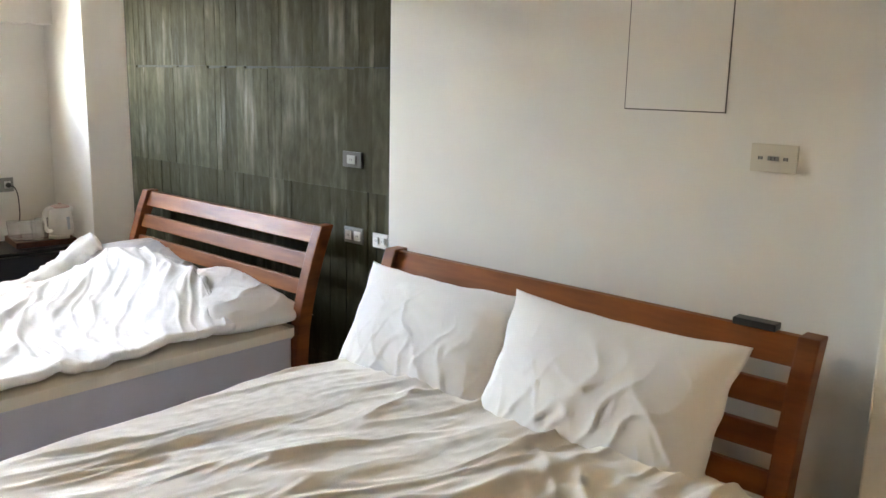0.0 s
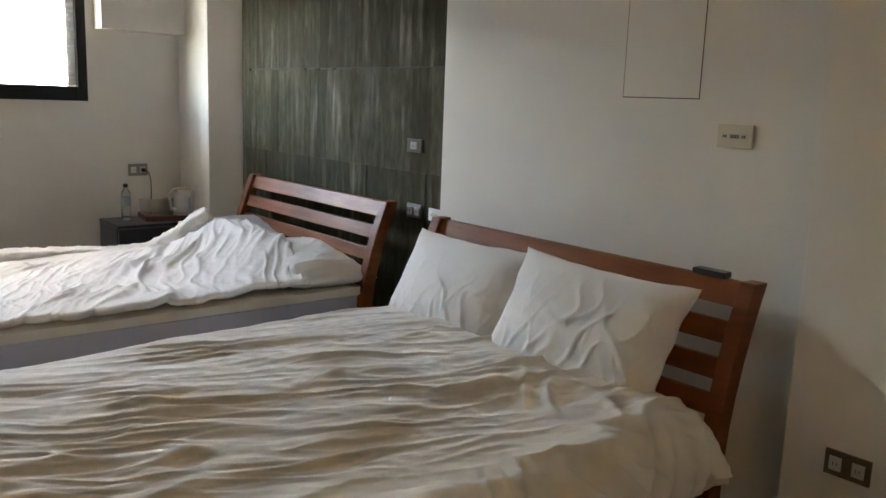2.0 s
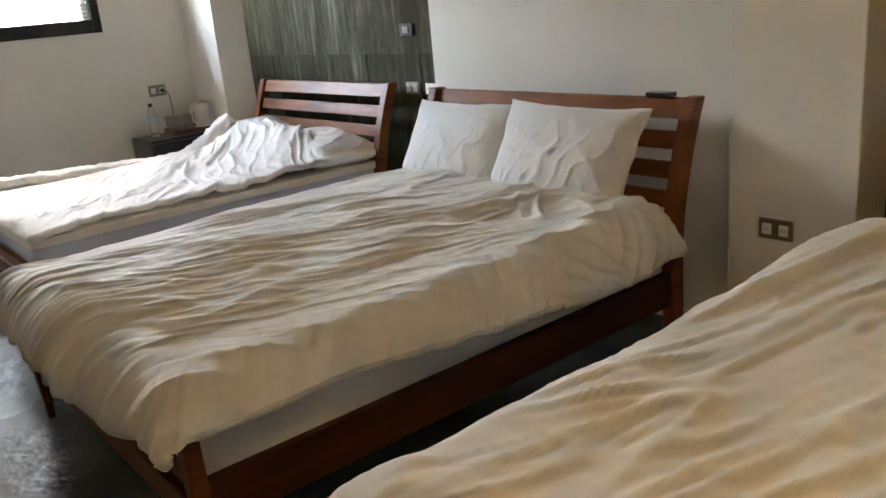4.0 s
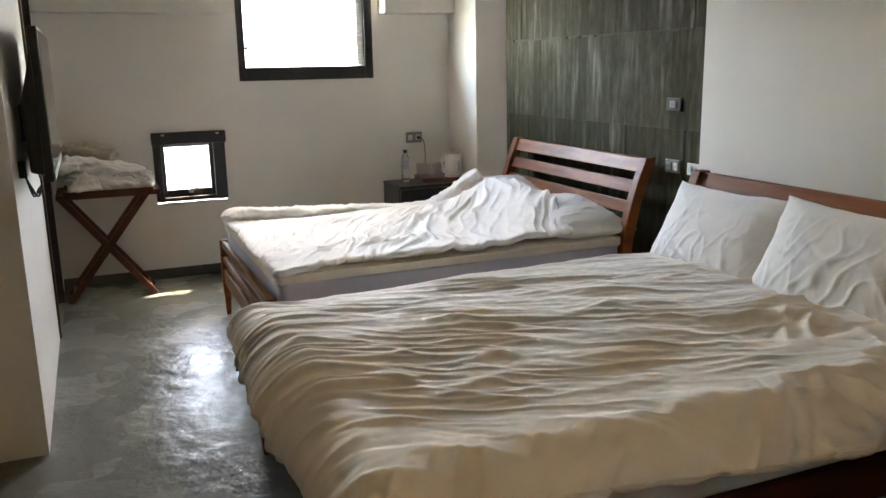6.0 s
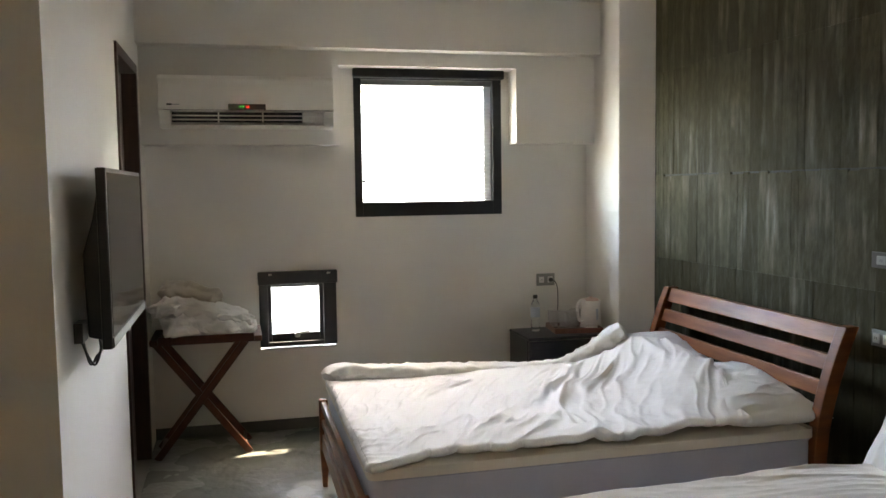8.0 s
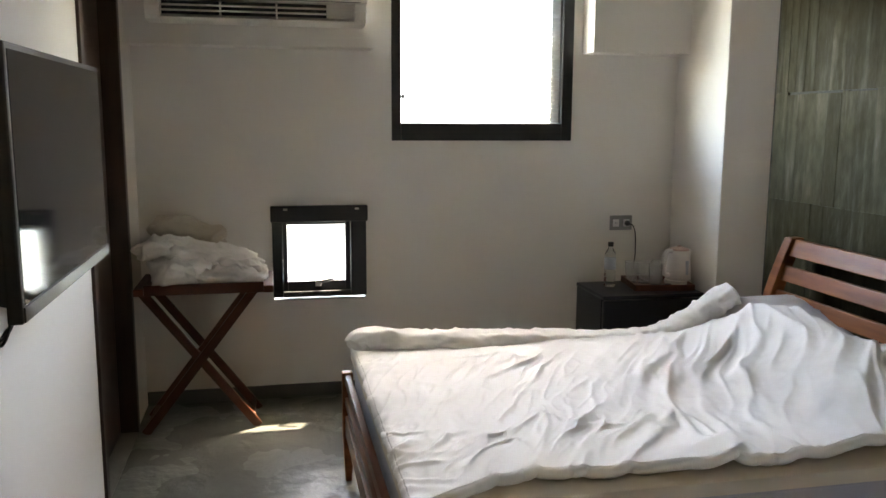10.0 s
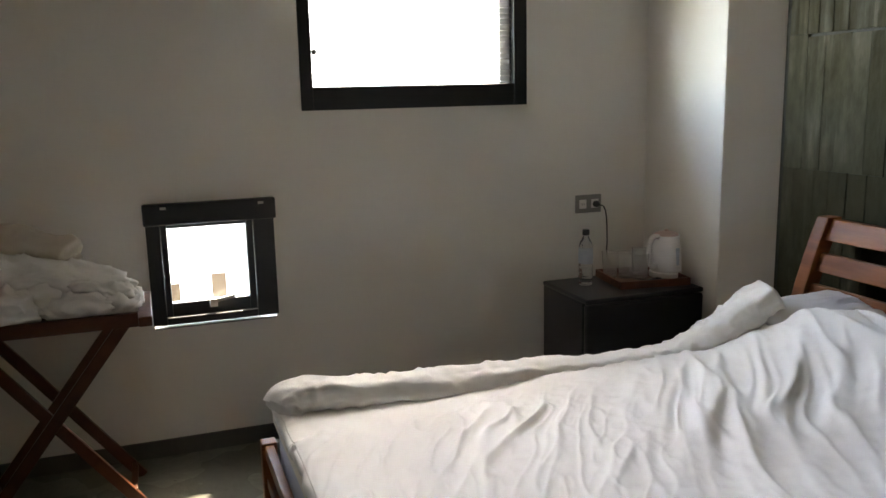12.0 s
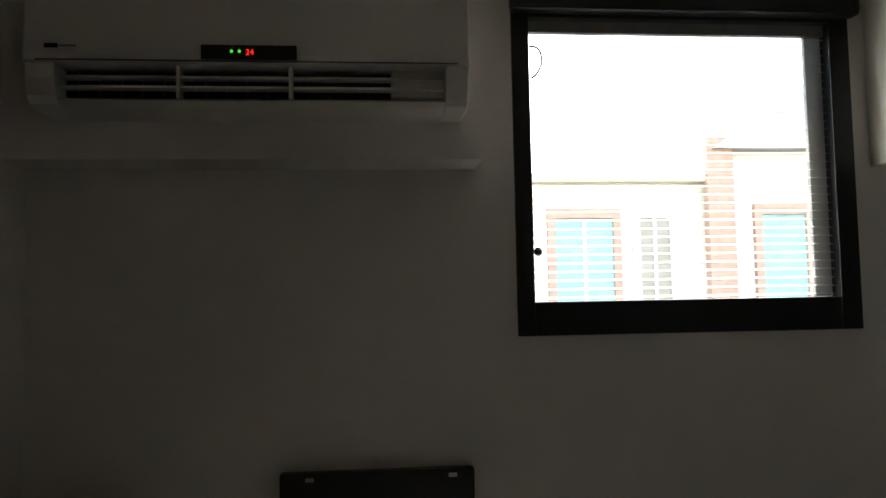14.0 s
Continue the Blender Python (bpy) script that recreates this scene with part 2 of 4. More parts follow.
def part(name, bm, material, parent=None, label="", smooth=None, bevel=0.0):
    """Links a bmesh in room coordinates as one mesh under a thing or part. smooth: angle in degrees under which edges are smoothed."""
    at = LOC.get(parent, Vector())
    bmesh.ops.translate(bm, verts=bm.verts, vec=-at)
    if bevel:
        sharp = [e for e in bm.edges if len(e.link_faces) == 2 and e.calc_face_angle(0) > 0.6]
        bmesh.ops.bevel(bm, geom=sharp, offset=bevel, segments=2, affect="EDGES", profile=0.6)
    bmesh.ops.recalc_face_normals(bm, faces=bm.faces)
    me = bpy.data.meshes.new(name)
    bm.to_mesh(me)
    bm.free()
    me.materials.append(material)
    if smooth:
        for p in me.polygons:
            p.use_smooth = True
        me.set_sharp_from_angle(angle=radians(smooth))
    ob = new(name, me)
    if parent:
        ob.parent = parent
        LOC[ob] = at
    if label:
        ob["label"] = label
    return ob


def box(bm, a, b):
    """An axis-aligned box between two corners."""
    lo, hi = [min(p, q) for p, q in zip(a, b)], [max(p, q) for p, q in zip(a, b)]
    v = [bm.verts.new((x, y, z)) for z in (lo[2], hi[2]) for y in (lo[1], hi[1]) for x in (lo[0], hi[0])]
    for f in ((0, 2, 3, 1), (4, 5, 7, 6), (0, 1, 5, 4), (2, 6, 7, 3), (0, 4, 6, 2), (1, 3, 7, 5)):
        bm.faces.new([v[i] for i in f])
    return v


def boxes(*pairs):
    bm = bmesh.new()
    for a, b in pairs:
        box(bm, a, b)
    return bm


def prism(bm, outline, axis, lo, hi):
    """Sweeps a flat outline along an axis: 'x' takes (y, z) points, 'y' takes (x, z), 'z' takes (x, y)."""
    def at(p, h):
        return {"x": (h, p[0], p[1]), "y": (p[0], h, p[1]), "z": (p[0], p[1], h)}[axis]
    a, b = [bm.verts.new(at(p, lo)) for p in outline], [bm.verts.new(at(p, hi)) for p in outline]
    n = len(outline)
    bm.faces.new(a), bm.faces.new(b[::-1])
    for i in range(n):
        bm.faces.new((a[i], b[i], b[(i + 1) % n], a[(i + 1) % n]))


def beam_between(bm, p, q, w, h, up=(0, 0, 1)):
    """A rectangular bar from p to q, w across and h along 'up'."""
    p, q = Vector(p), Vector(q)
    d = (q - p).normalized()
    s = d.cross(Vector(up)).normalized()
    u = s.cross(d).normalized()
    ring = [[bm.verts.new(c + s * (i * w / 2) + u * (j * h / 2)) for i, j in ((-1, -1), (1, -1), (1, 1), (-1, 1))] for c in (p, q)]
    bm.faces.new(ring[0]), bm.faces.new(ring[1][::-1])
    for i in range(4):
        bm.faces.new((ring[0][i], ring[1][i], ring[1][(i + 1) % 4], ring[0][(i + 1) % 4]))


def lathe(bm, profile, centre, n=24):
    """A turned body from (radius, z) points."""
    rings = []
    for r, z in profile:
        rings.append([bm.verts.new((centre[0] + r * math.cos(2 * math.pi * i / n), centre[1] + r * math.sin(2 * math.pi * i / n), centre[2] + z)) for i in range(n)])
    for a, b in zip(rings, rings[1:]):
        for i in range(n):
            bm.faces.new((a[i], a[(i + 1) % n], b[(i + 1) % n], b[i]))
    bm.faces.new(rings[0][::-1]), bm.faces.new(rings[-1])


def tube(bm, points, r, n=8):
    """A round tube along points."""
    pts = [Vector(p) for p in points]
    rings = []
    for i, p in enumerate(pts):
        d = (pts[min(i + 1, len(pts) - 1)] - pts[max(i - 1, 0)]).normalized()
        s = d.cross(Vector((0.13, 0.21, 0.97))).normalized()
        u = s.cross(d)
        rad = r[i] if isinstance(r, (list, tuple)) else r
        rings.append([bm.verts.new(p + (s * math.cos(2 * math.pi * k / n) + u * math.sin(2 * math.pi * k / n)) * rad) for k in range(n)])
    for a, b in zip(rings, rings[1:]):
        for i in range(n):
            bm.faces.new((a[i], a[(i + 1) % n], b[(i + 1) % n], b[i]))
    bm.faces.new(rings[0][::-1]), bm.faces.new(rings[-1])


def curve_points(ctrl, n=24):
    """Catmull-Rom through control points."""
    c = [Vector(p) for p in ctrl]
    c = [2 * c[0] - c[1]] + c + [2 * c[-1] - c[-2]]
    out = []
    for i in range(1, len(c) - 2):
        for k in range(n):
            t = k / n
            out.append(0.5 * ((2 * c[i]) + (c[i + 1] - c[i - 1]) * t + (2 * c[i - 1] - 5 * c[i] + 4 * c[i + 1] - c[i + 2]) * t * t
                              + (3 * c[i] - c[i - 1] - 3 * c[i + 1] + c[i + 2]) * t ** 3))
    return out + [c[-2]]


def grid_normals(grid):
    """Upward normals of a grid of points."""
    nrm = np.cross(np.gradient(grid, axis=1), np.gradient(grid, axis=0))
    nrm /= np.linalg.norm(nrm, axis=2, keepdims=True) + 1e-9
    return -nrm if nrm[..., 2].mean() < 0 else nrm


def sheet_mesh(grid, thick):
    """A bmesh from a grid (rows of points), given thickness downward along its normals."""
    h, w = grid.shape[:2]
    low = grid - grid_normals(grid) * thick
    bm = bmesh.new()
    top = [[bm.verts.new(grid[i, j]) for j in range(w)] for i in range(h)]
    bot = [[bm.verts.new(low[i, j]) for j in range(w)] for i in range(h)]
    for i in range(h - 1):
        for j in range(w - 1):
            bm.faces.new((top[i][j], top[i][j + 1], top[i + 1][j + 1], top[i + 1][j]))
            bm.faces.new((bot[i][j], bot[i + 1][j], bot[i + 1][j + 1], bot[i][j + 1]))
    edge = [(0, j) for j in range(w)] + [(i, w - 1) for i in range(1, h)] + [(h - 1, j) for j in range(w - 2, -1, -1)] + [(i, 0) for i in range(h - 2, 0, -1)]
    for a, b in zip(edge, edge[1:] + edge[:1]):
        bm.faces.new((top[a[0]][a[1]], bot[a[0]][a[1]], bot[b[0]][b[1]], top[b[0]][b[1]]))
    return bm


def nz(x, y, z=0.0):
    return noise.noise(Vector((x, y, z)))


# ---- the room ----
XW, XC, XP = 2.335, 2.38, 2.18             # white wall, concrete wall, pillar faces
XL, YH = -0.706, 2.965                     # television wall and the wall with the hook
XFAR, YBACK = -2.1, -3.1
H = 2.8
NY = 5.745                                 # window wall
T = 0.2


def setting(name, bm, material, **kw):
    return tagged(part(name, bm, material, **kw), kind="structure")


floor = setting("floor", boxes(((XFAR - T, YBACK - T, -0.12), (XC + 0.5, 6.3, 0))), FLOOR)
setting("ceiling", boxes(((XFAR - T, YBACK - T, H), (XC + 0.5, 6.3, H + 0.15))), CEIL)

# window wall with its two openings
W0, W1, WZ0, WZ1 = 0.61, 1.627, 1.402, 2.37
S0, S1, SZ0, SZ1 = -0.03, 0.46, 0.545, 1.052
LX0, LX1 = -2.3, 2.7
bm = bmesh.new()
for a, b in (((LX0, 0), (S0, H)), ((S0, 0), (S1, SZ0)), ((S0, SZ1), (S1, H)), ((S1, 0), (W0, H)), ((W0, 0), (W1, WZ0)), ((W0, WZ1), (W1, H)), ((W1, 0), (LX1, H))):
    box(bm, (a[0], NY, a[1]), (b[0], NY + T, b[1]))
bmesh.ops.remove_doubles(bm, verts=bm.verts, dist=1e-5)
setting("wall_north", bm, PAINT)
# thicker upper wall with the notch round the window, and the beam over it
UY, BY = 5.573, 5.45
setting("wall_north_upper", boxes(((LX0, UY, 1.871), (0.495, NY - 0.002, 2.62)), ((1.682, UY, 1.878), (2.6, NY - 0.002, 2.62)), ((0.495, UY, 2.374), (1.682, NY - 0.002, 2.62))), PAINT)
setting("ceiling_beam", boxes(((LX0, BY, 2.462), (2.6, UY - 0.002, H))), PAINT)

setting("baseboard", boxes(((XL + 0.002, NY - 0.012, 0.001), (2.258, NY - 0.001, 0.075))), SKIRT, bevel=0.003)

# column in the corner
bm = bmesh.new()
prism(bm, [(2.2, 5.1), (2.395, 4.985), (2.62, 4.985), (2.62, 5.95), (2.265, 5.95), (2.262, 5.74)], "z", 0, H)
setting("wall_column", bm, PAINT, bevel=0.006)

# head wall: backing of the concrete stretch, white stretch, pillar, stretch behind the last bed
wall_c = setting("wall_east_concrete", boxes(((XC + 0.012, 2.798, 0), (XC + 0.25, 4.984, H))), GROUT)
setting("wall_east_white", boxes(((XW, 0.479, 0), (XC + 0.25, 2.798, H))), PAINT, bevel=0.004)
setting("wall_east_pillar", boxes(((XP, 0.479, 0), (XW, 0.95, H))), PAINT, bevel=0.006)
setting("wall_east_rear", boxes(((XC + 0.012, YBACK, 0), (XC + 0.25, 0.479, H))), GROUT)

# television wall, hook wall, far walls that close the place
DY0, DY1, DZ = 4.55, 5.39, 2.32
setting("wall_west", boxes(((XL - 0.14, YH, 0), (XL, DY0, H)), ((XL - 0.14, DY1, 0), (XL, 5.75, H)), ((XL - 0.14, DY0, DZ), (XL, DY1, H))), PAINT)
setting("wall_hook", boxes(((-1.15, YH, 0), (XL - 0.14, YH + 0.12, H)), ((XFAR, YH, 2.1), (-1.15, YH + 0.12, H)), ((XFAR, YH, 0), (-1.99, YH + 0.12, 2.1))), PAINT)
setting("wall_west_far", boxes(((XFAR - T, YBACK, 0), (XFAR, 6.0, H))), PAINT)
setting("wall_south", boxes(((XFAR - T, YBACK - T, 0), (XC + 0.3, YBACK, H))), PAINT)


# ---- beds ----
def curved_x(z, xb):
    """The head posts lean back towards their tops."""
    return xb + (0.14 * max(0.0, (z - 0.42) / 0.56) ** 1.7)


def make_bed(y0, y1, x_foot, x_top, label, group):
    """A slatted double bed frame; x_top is where the headboard's top stands."""
    xb = x_top - 0.14
    bed = thing("bed_frame", ((x_foot + x_top) / 2, (y0 + y1) / 2, 0), label, "bed", group)
    for y in (y0, y1 - 0.055):
        bm = bmesh.new()
        zs = [0, 0.2, 0.42, 0.55, 0.65, 0.75, 0.85, 0.92, 0.992]
        front = [(curved_x(z, xb) - (0.02 if z < 0.1 else 0.035), z) for z in zs]
        back = [(curved_x(z, xb) + (0.02 if z < 0.1 else 0.03), z) for z in zs]
        prism(bm, front + back[::-1], "y", y, y + 0.055)
        part("head_post", bm, WOOD, bed, bevel=0.005)
    for z0, z1, th in ((0.912, 0.986, 0.028), (0.802, 0.867, 0.02), (0.695, 0.758, 0.02), (0.588, 0.651, 0.02), (0.478, 0.541, 0.02)):
        bm = bmesh.new()
        zs = [z0 + (z1 - z0) * k / 4 for k in range(5)]
        prism(bm, [(curved_x(z, xb) - th / 2, z) for z in zs] + [(curved_x(z, xb) + th / 2, z) for z in zs[::-1]], "y", y0 + 0.05, y1 - 0.05)
        part("headboard_slat", bm, WOOD_Y, bed, bevel=0.004)
    for y in (y0 + 0.005, y1 - 0.05):
        bm = bmesh.new()
        prism(bm, [(x_foot + 0.01, 0), (x_foot + 0.035, 0), (x_foot + 0.05, 0.22), (x_foot + 0.045, 0.475), (x_foot, 0.475), (x_foot + 0.0, 0.2)], "y", y, y + 0.045)
        part("foot_post", bm, WOOD, bed, bevel=0.005)
    for z0, z1 in ((0.425, 0.468), (0.335, 0.37), (0.2, 0.29)):
        part("footboard_rail", boxes(((x_foot + 0.01, y0 + 0.045, z0), (x_foot + 0.036, y1 - 0.045, z1))), WOOD_Y, bed, bevel=0.004)
    # Rails and slat base take the wood whose colour already holds the shade.
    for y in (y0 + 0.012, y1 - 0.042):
        part("side_rail", boxes(((x_foot + 0.045, y, 0.215), (xb - 0.03, y + 0.03, 0.352))), WOOD_X_SHADED, bed, bevel=0.004)
    part("slat_base", boxes(((x_foot + 0.05, y0 + 0.043, 0.24), (xb - 0.035, y1 - 0.043, 0.272))), WOOD_X_SHADED, bed)
    return bed


def make_mattress(x0, x1, y0, y1, z0, z1, material, label, seam=None):
    t = thing("mattress", ((x0 + x1) / 2, (y0 + y1) / 2, z0), label, "mattress")
    bm = boxes(((x0, y0, z0), (x1, y1, z1)))
    bmesh.ops.bevel(bm, geom=list(bm.edges), offset=0.045, segments=4, affect="EDGES", profile=0.5)
    part("cover", bm, material, t, smooth=50)
    for z in (z0 + 0.03, z1 - 0.032):
        bm = bmesh.new()
        o = 0.001
        ring = [(x0 + 0.05, y0 - o, z), (x1 - 0.05, y0 - o, z), (x1 - 0.012, y0 + 0.012, z), (x1 + o, y0 + 0.05, z), (x1 + o, y1 - 0.05, z), (x1 - 0.012, y1 - 0.012, z), (x1 - 0.05, y1 + o, z), (x0 + 0.05, y1 + o, z), (x0 + 0.012, y1 - 0.012, z),
                (x0 - o, y1 - 0.05, z), (x0 - o, y0 + 0.05, z), (x0 + 0.012, y0 + 0.012, z), (x0 + 0.05, y0 - o, z)]
        tube(bm, ring, 0.005, 6)
        part("piping", bm, material, t, smooth=60)
    if seam:
        bm = boxes(((x0 - 0.012, y0 - 0.012, seam), (x1 + 0.004, y1 + 0.01, z1 + 0.012)))
        bmesh.ops.bevel(bm, geom=list(bm.edges), offset=0.035, segments=4, affect="EDGES", profile=0.5)
        part("topper", bm, SHEET, t, "cream cotton mattress topper", smooth=50)
    return t


BEDS = "slatted wooden beds in the room"
Y1A, Y1B, Y2A, Y2B, Y3A, Y3B = 3.136, 4.65, 1.074, 2.632, -1.19, 0.345
make_bed(Y1A, Y1B, 0.235, 2.303, "red-brown wooden double bed frame with slatted headboard by the window", BEDS)
make_bed(Y2A, Y2B, 0.07, 2.189, "red-brown wooden double bed frame with slatted headboard in the middle", BEDS)
make_bed(Y3A, Y3B, 0.12, 2.24, "red-brown wooden double bed frame beside the pillar", BEDS)
make_mattress(0.285, 2.14, Y1A + 0.02, Y1B - 0.02, 0.275, 0.56, LAVENDER, "mattress in a lavender-grey cover with cream topper", 0.54)
make_mattress(0.125, 2.03, Y2A + 0.045, Y2B - 0.045, 0.275, 0.585, COTTON, "thick white mattress in a cotton sheet")
make_mattress(0.175, 2.08, Y3A + 0.045, Y3B - 0.045, 0.275, 0.585, COTTON, "thick white mattress in a cotton sheet")


def fold_over(p, lo, hi, r):
    """Where a cloth lies that runs over an edge: place along, and drop."""
    if lo <= p <= hi:
        return p, 0.0
    d, s, e = (lo - p, -1, lo) if p < lo else (p - hi, 1, hi)
    a = min(d / r, 1.35)
    along, drop = r * math.sin(a), r * (1 - math.cos(a))
    rest = max(0.0, d - 1.35 * r)
    return e + s * (along + rest * math.cos(1.35) * 0.6), drop + rest


def duvet(name, xs, ys, x_edge, y_edge, z_top, r, relief, label, hem=None, nx=280, ny=220, thick=0.016, group="", cloth=COTTON_LIGHT_TONED):
    """A rumpled cover. xs, ys: cloth from-to; x_edge, y_edge: the bed's edges; relief(x, y): height of folds."""
    g = np.zeros((ny, nx, 3))
    for i in range(ny):
        for j in range(nx):
            u, v = j / (nx - 1), i / (ny - 1)
            x, y = xs[0] + (xs[1] - xs[0]) * u, ys[0] + (ys[1] - ys[0]) * v
            if hem:
                x, y = hem(x, y, u, v)
            px, dx = fold_over(x, x_edge[0], x_edge[1], r)
            py, dy = fold_over(y, y_edge[0], y_edge[1], r)
            d = (dx ** 4 + dy ** 4) ** 0.25
            k = relief(x, y)
            out = min(1.0, d / r)
            sx = -1 if x < x_edge[0] else (1 if x > x_edge[1] else 0)
            sy = -1 if y < y_edge[0] else (1 if y > y_edge[1] else 0)
            n = math.hypot(dx, dy) + 1e-6
            g[i, j] = (px + k * out * sx * dx / n, py + k * out * sy * dy / n, z_top - d + k * (1 - 0.75 * out))
    t = thing(name, (float(g[..., 0].mean()), float(g[..., 1].mean()), 0.3), label, "duvet", group)
    part("cover", sheet_mesh(g, thick), cloth, t, smooth=180)
    mid = g - grid_normals(g) * thick * 0.5
    for nm, line in (("side_hem", mid[0]), ("side_hem", mid[-1]), ("foot_hem", mid[:, 0]), ("head_hem", mid[:, -1])):
        bm = bmesh.new()
        tube(bm, [Vector(p) for p in line[::2]], thick * 0.5, 8)
        part(nm, bm, cloth, t, smooth=180)
    return t


def ridge(v, w=0.16):
    """A narrow raised fold where smooth noise crosses zero."""
    return math.exp(-(v / w) ** 2)


def step(v, lo, hi):
    """Smooth rise from 0 to 1 between two values."""
    k = max(0.0, min(1.0, (v - lo) / (hi - lo)))
    return k * k * (3 - 2 * k)


def relief_middle(x, y):
    wx, wy = x + 0.2 * nz(x * 0.9, y * 0.9, 5), y + 0.1 * nz(x * 0.8, y * 0.8, 9) + 0.03 * nz(x * 2.6, y * 2.6, 10)
    foldy = wy + 0.24 * wx - 0.28 * max(0.0, 0.9 - wx) ** 2
    amp = 0.55 + 0.95 * step(nz(x * 2.1, y * 2.6, 12), -0.35, 0.4)
    calm = 1 - 0.6 * step(1.42 - y, 0.0, 0.2) * step(1.35 - x, 0.0, 0.3)
    bent = foldy + 0.03 * nz(x * 2.6, y * 3.1, 6) + 0.008 * nz(x * 7, y * 7, 7)
    folds = (0.0095 * ridge(nz(wx * 0.95, bent * 4.6, 2), 0.15) + 0.0095 * ridge(nz(wx * 1.8, bent * 8, 3), 0.13)
             + 0.0055 * ridge(nz(wx * 3, bent * 13, 13), 0.14) + 0.0022 * ridge(nz(wx * 5, bent * 22, 14), 0.17)) * calm
    side = step(0.42 - x, 0.0, 0.25)
    fan = wy + 0.55 * wx
    tail = (0.014 * ridge(nz(wx * 1.2, fan * 6, 8), 0.16) + 0.008 * ridge(nz(wx * 2.0, fan * 12, 18), 0.15)) * side
    near = step(1.24 - y, 0.0, 0.2)
    hang = 0.022 * near * (0.4 + 0.8 * step(x, 0.9, 1.7)) * ridge(nz((wx - 0.7 * wy) * 5, wy * 1.4, 15), 0.26)
    hang += 0.01 * near * ridge(nz((wx - 0.7 * wy) * 11, wy * 2, 16), 0.2)
    crush = max(0.0, 1 - math.hypot((x - 1.74) / 0.34, (y - 1.4) / 0.36)) * (0.022 * ridge(nz((wx - 0.5 * wy) * 8, wy * 4, 19), 0.2) + 0.008)
    return 0.02 * nz(x * 1.1, y * 1.4, 1) + (folds * (1 - 0.9 * side) + tail) * amp + hang + crush + 0.0016 * nz(x * 22, y * 34, 4) + 0.05 * math.exp(-((y - 1.87) / 0.65) ** 2)


def hem_middle(x, y, u, v):
    y -= (1 - v) ** 6 * (0.135 * max(0.0, u) ** 1.1 + 0.065 * (1 - u) ** 12 - 0.05 * u ** 12 + 0.01 * math.sin(x * 5 + 1) + 0.012 * nz(x * 3, 3) - 0.028 * max(0.0, 1 - abs(u - 0.68) * 6) - 0.03 * (1 - u) ** 7)
    x -= (1 - u) ** 6 * (0.05 * nz(y * 4, 37) - 0.02 * (1 - v) ** 7)
    return x + 0.05 * nz(y * 3, 7) * step(u, 0.88, 1.0), y


duvet("duvet", (-0.08, 1.95), (Y2A - 0.068, Y2B + 0.06), (0.12, 3.0), (Y2A + 0.06, Y2B - 0.06), 0.605, 0.11, relief_middle,
      "rumpled white cotton duvet over the middle bed, toned cream for mixed light", hem_middle, 400, 340, 0.034, group="white duvets")


def relief_rear(x, y):
    return relief_middle(x + 3.1, y + 4.2) - 0.05 * math.exp(-((y + 4.2 - 1.87) / 0.65) ** 2) + 0.04 * math.exp(-((y + 0.25) / 0.6) ** 2) + 0.02 + 0.035 * math.exp(-((x - 1.75) / 0.35) ** 2)


duvet("duvet", (-0.06, 2.0), (Y3A - 0.2, Y3B + 0.235), (0.2, 3.0), (Y3A + 0.05, Y3B + 0.01), 0.6, 0.11, relief_rear,
      "rumpled white cotton duvet over the bed beside the pillar, toned cream for mixed light", None, 220, 160, group="white duvets")


def relief_window(x, y):
    wx, wy = x + 0.1 * nz(x * 1.7, y * 1.7, 25) + 0.03 * nz(x * 4, y * 4, 27), y + 0.1 * nz(x * 1.5, y * 1.5, 29)
    lift = 0.16 * math.exp(-((x - 1.93) / 0.27) ** 2 - ((y - 4.15) / 0.33) ** 2) + 0.125 * math.exp(-((x - 1.92) / 0.27) ** 2 - ((y - 3.6) / 0.33) ** 2)
    head = step(x, 0.8, 1.3)
    run = wx - 0.55 * wy
    folds = head * (0.45 + 0.9 * step(nz(x * 2.4, y * 2.4, 21), -0.3, 0.4)) * (0.018 * ridge(nz(run * 4.4, wy * 1.3, 22), 0.2) + 0.017 * ridge(nz(run * 8, wy * 2.0, 26), 0.17) + 0.008 * ridge(nz(run * 14, wy * 3.4, 34), 0.18))
    calm = 1 - 0.85 * step(y, 4.2, 4.42)
    across, along = 0.83 * wx - 0.55 * wy + 0.02 * nz(x * 6, y * 6, 19), 0.55 * wx + 0.83 * wy
    flat = (1 - 0.85 * head) * (1 - 0.6 * step(3.5 - y, 0.0, 0.2)) * (0.45 + 0.6 * step(nz(x * 2.8, y * 2.8, 20), -0.3, 0.4)) * (0.01 * ridge(nz(across * 5, along * 1.4, 23), 0.14) + 0.011 * ridge(nz(across * 9.5, along * 2.6, 35), 0.13)
                                + 0.008 * ridge(nz(across * 17, along * 5, 45), 0.14) + 0.003 * ridge(nz(across * 28, along * 11, 46), 0.2))
    foot = step(0.5 - x, 0.0, 0.25) * 0.01 * ridge(nz(wx * 1.5, wy * 9, 36), 0.15)
    front = step(3.48 - y, 0.0, 0.16) * (0.007 * ridge(nz(run * 7, wy * 3, 47), 0.2) + 0.006 * nz(x * 9, y * 3, 48))
    return lift + (folds + flat) * calm + foot + front + 0.012 * nz(x * 1.8, y * 1.8, 24) + 0.0014 * nz(x * 28, y * 28, 28)


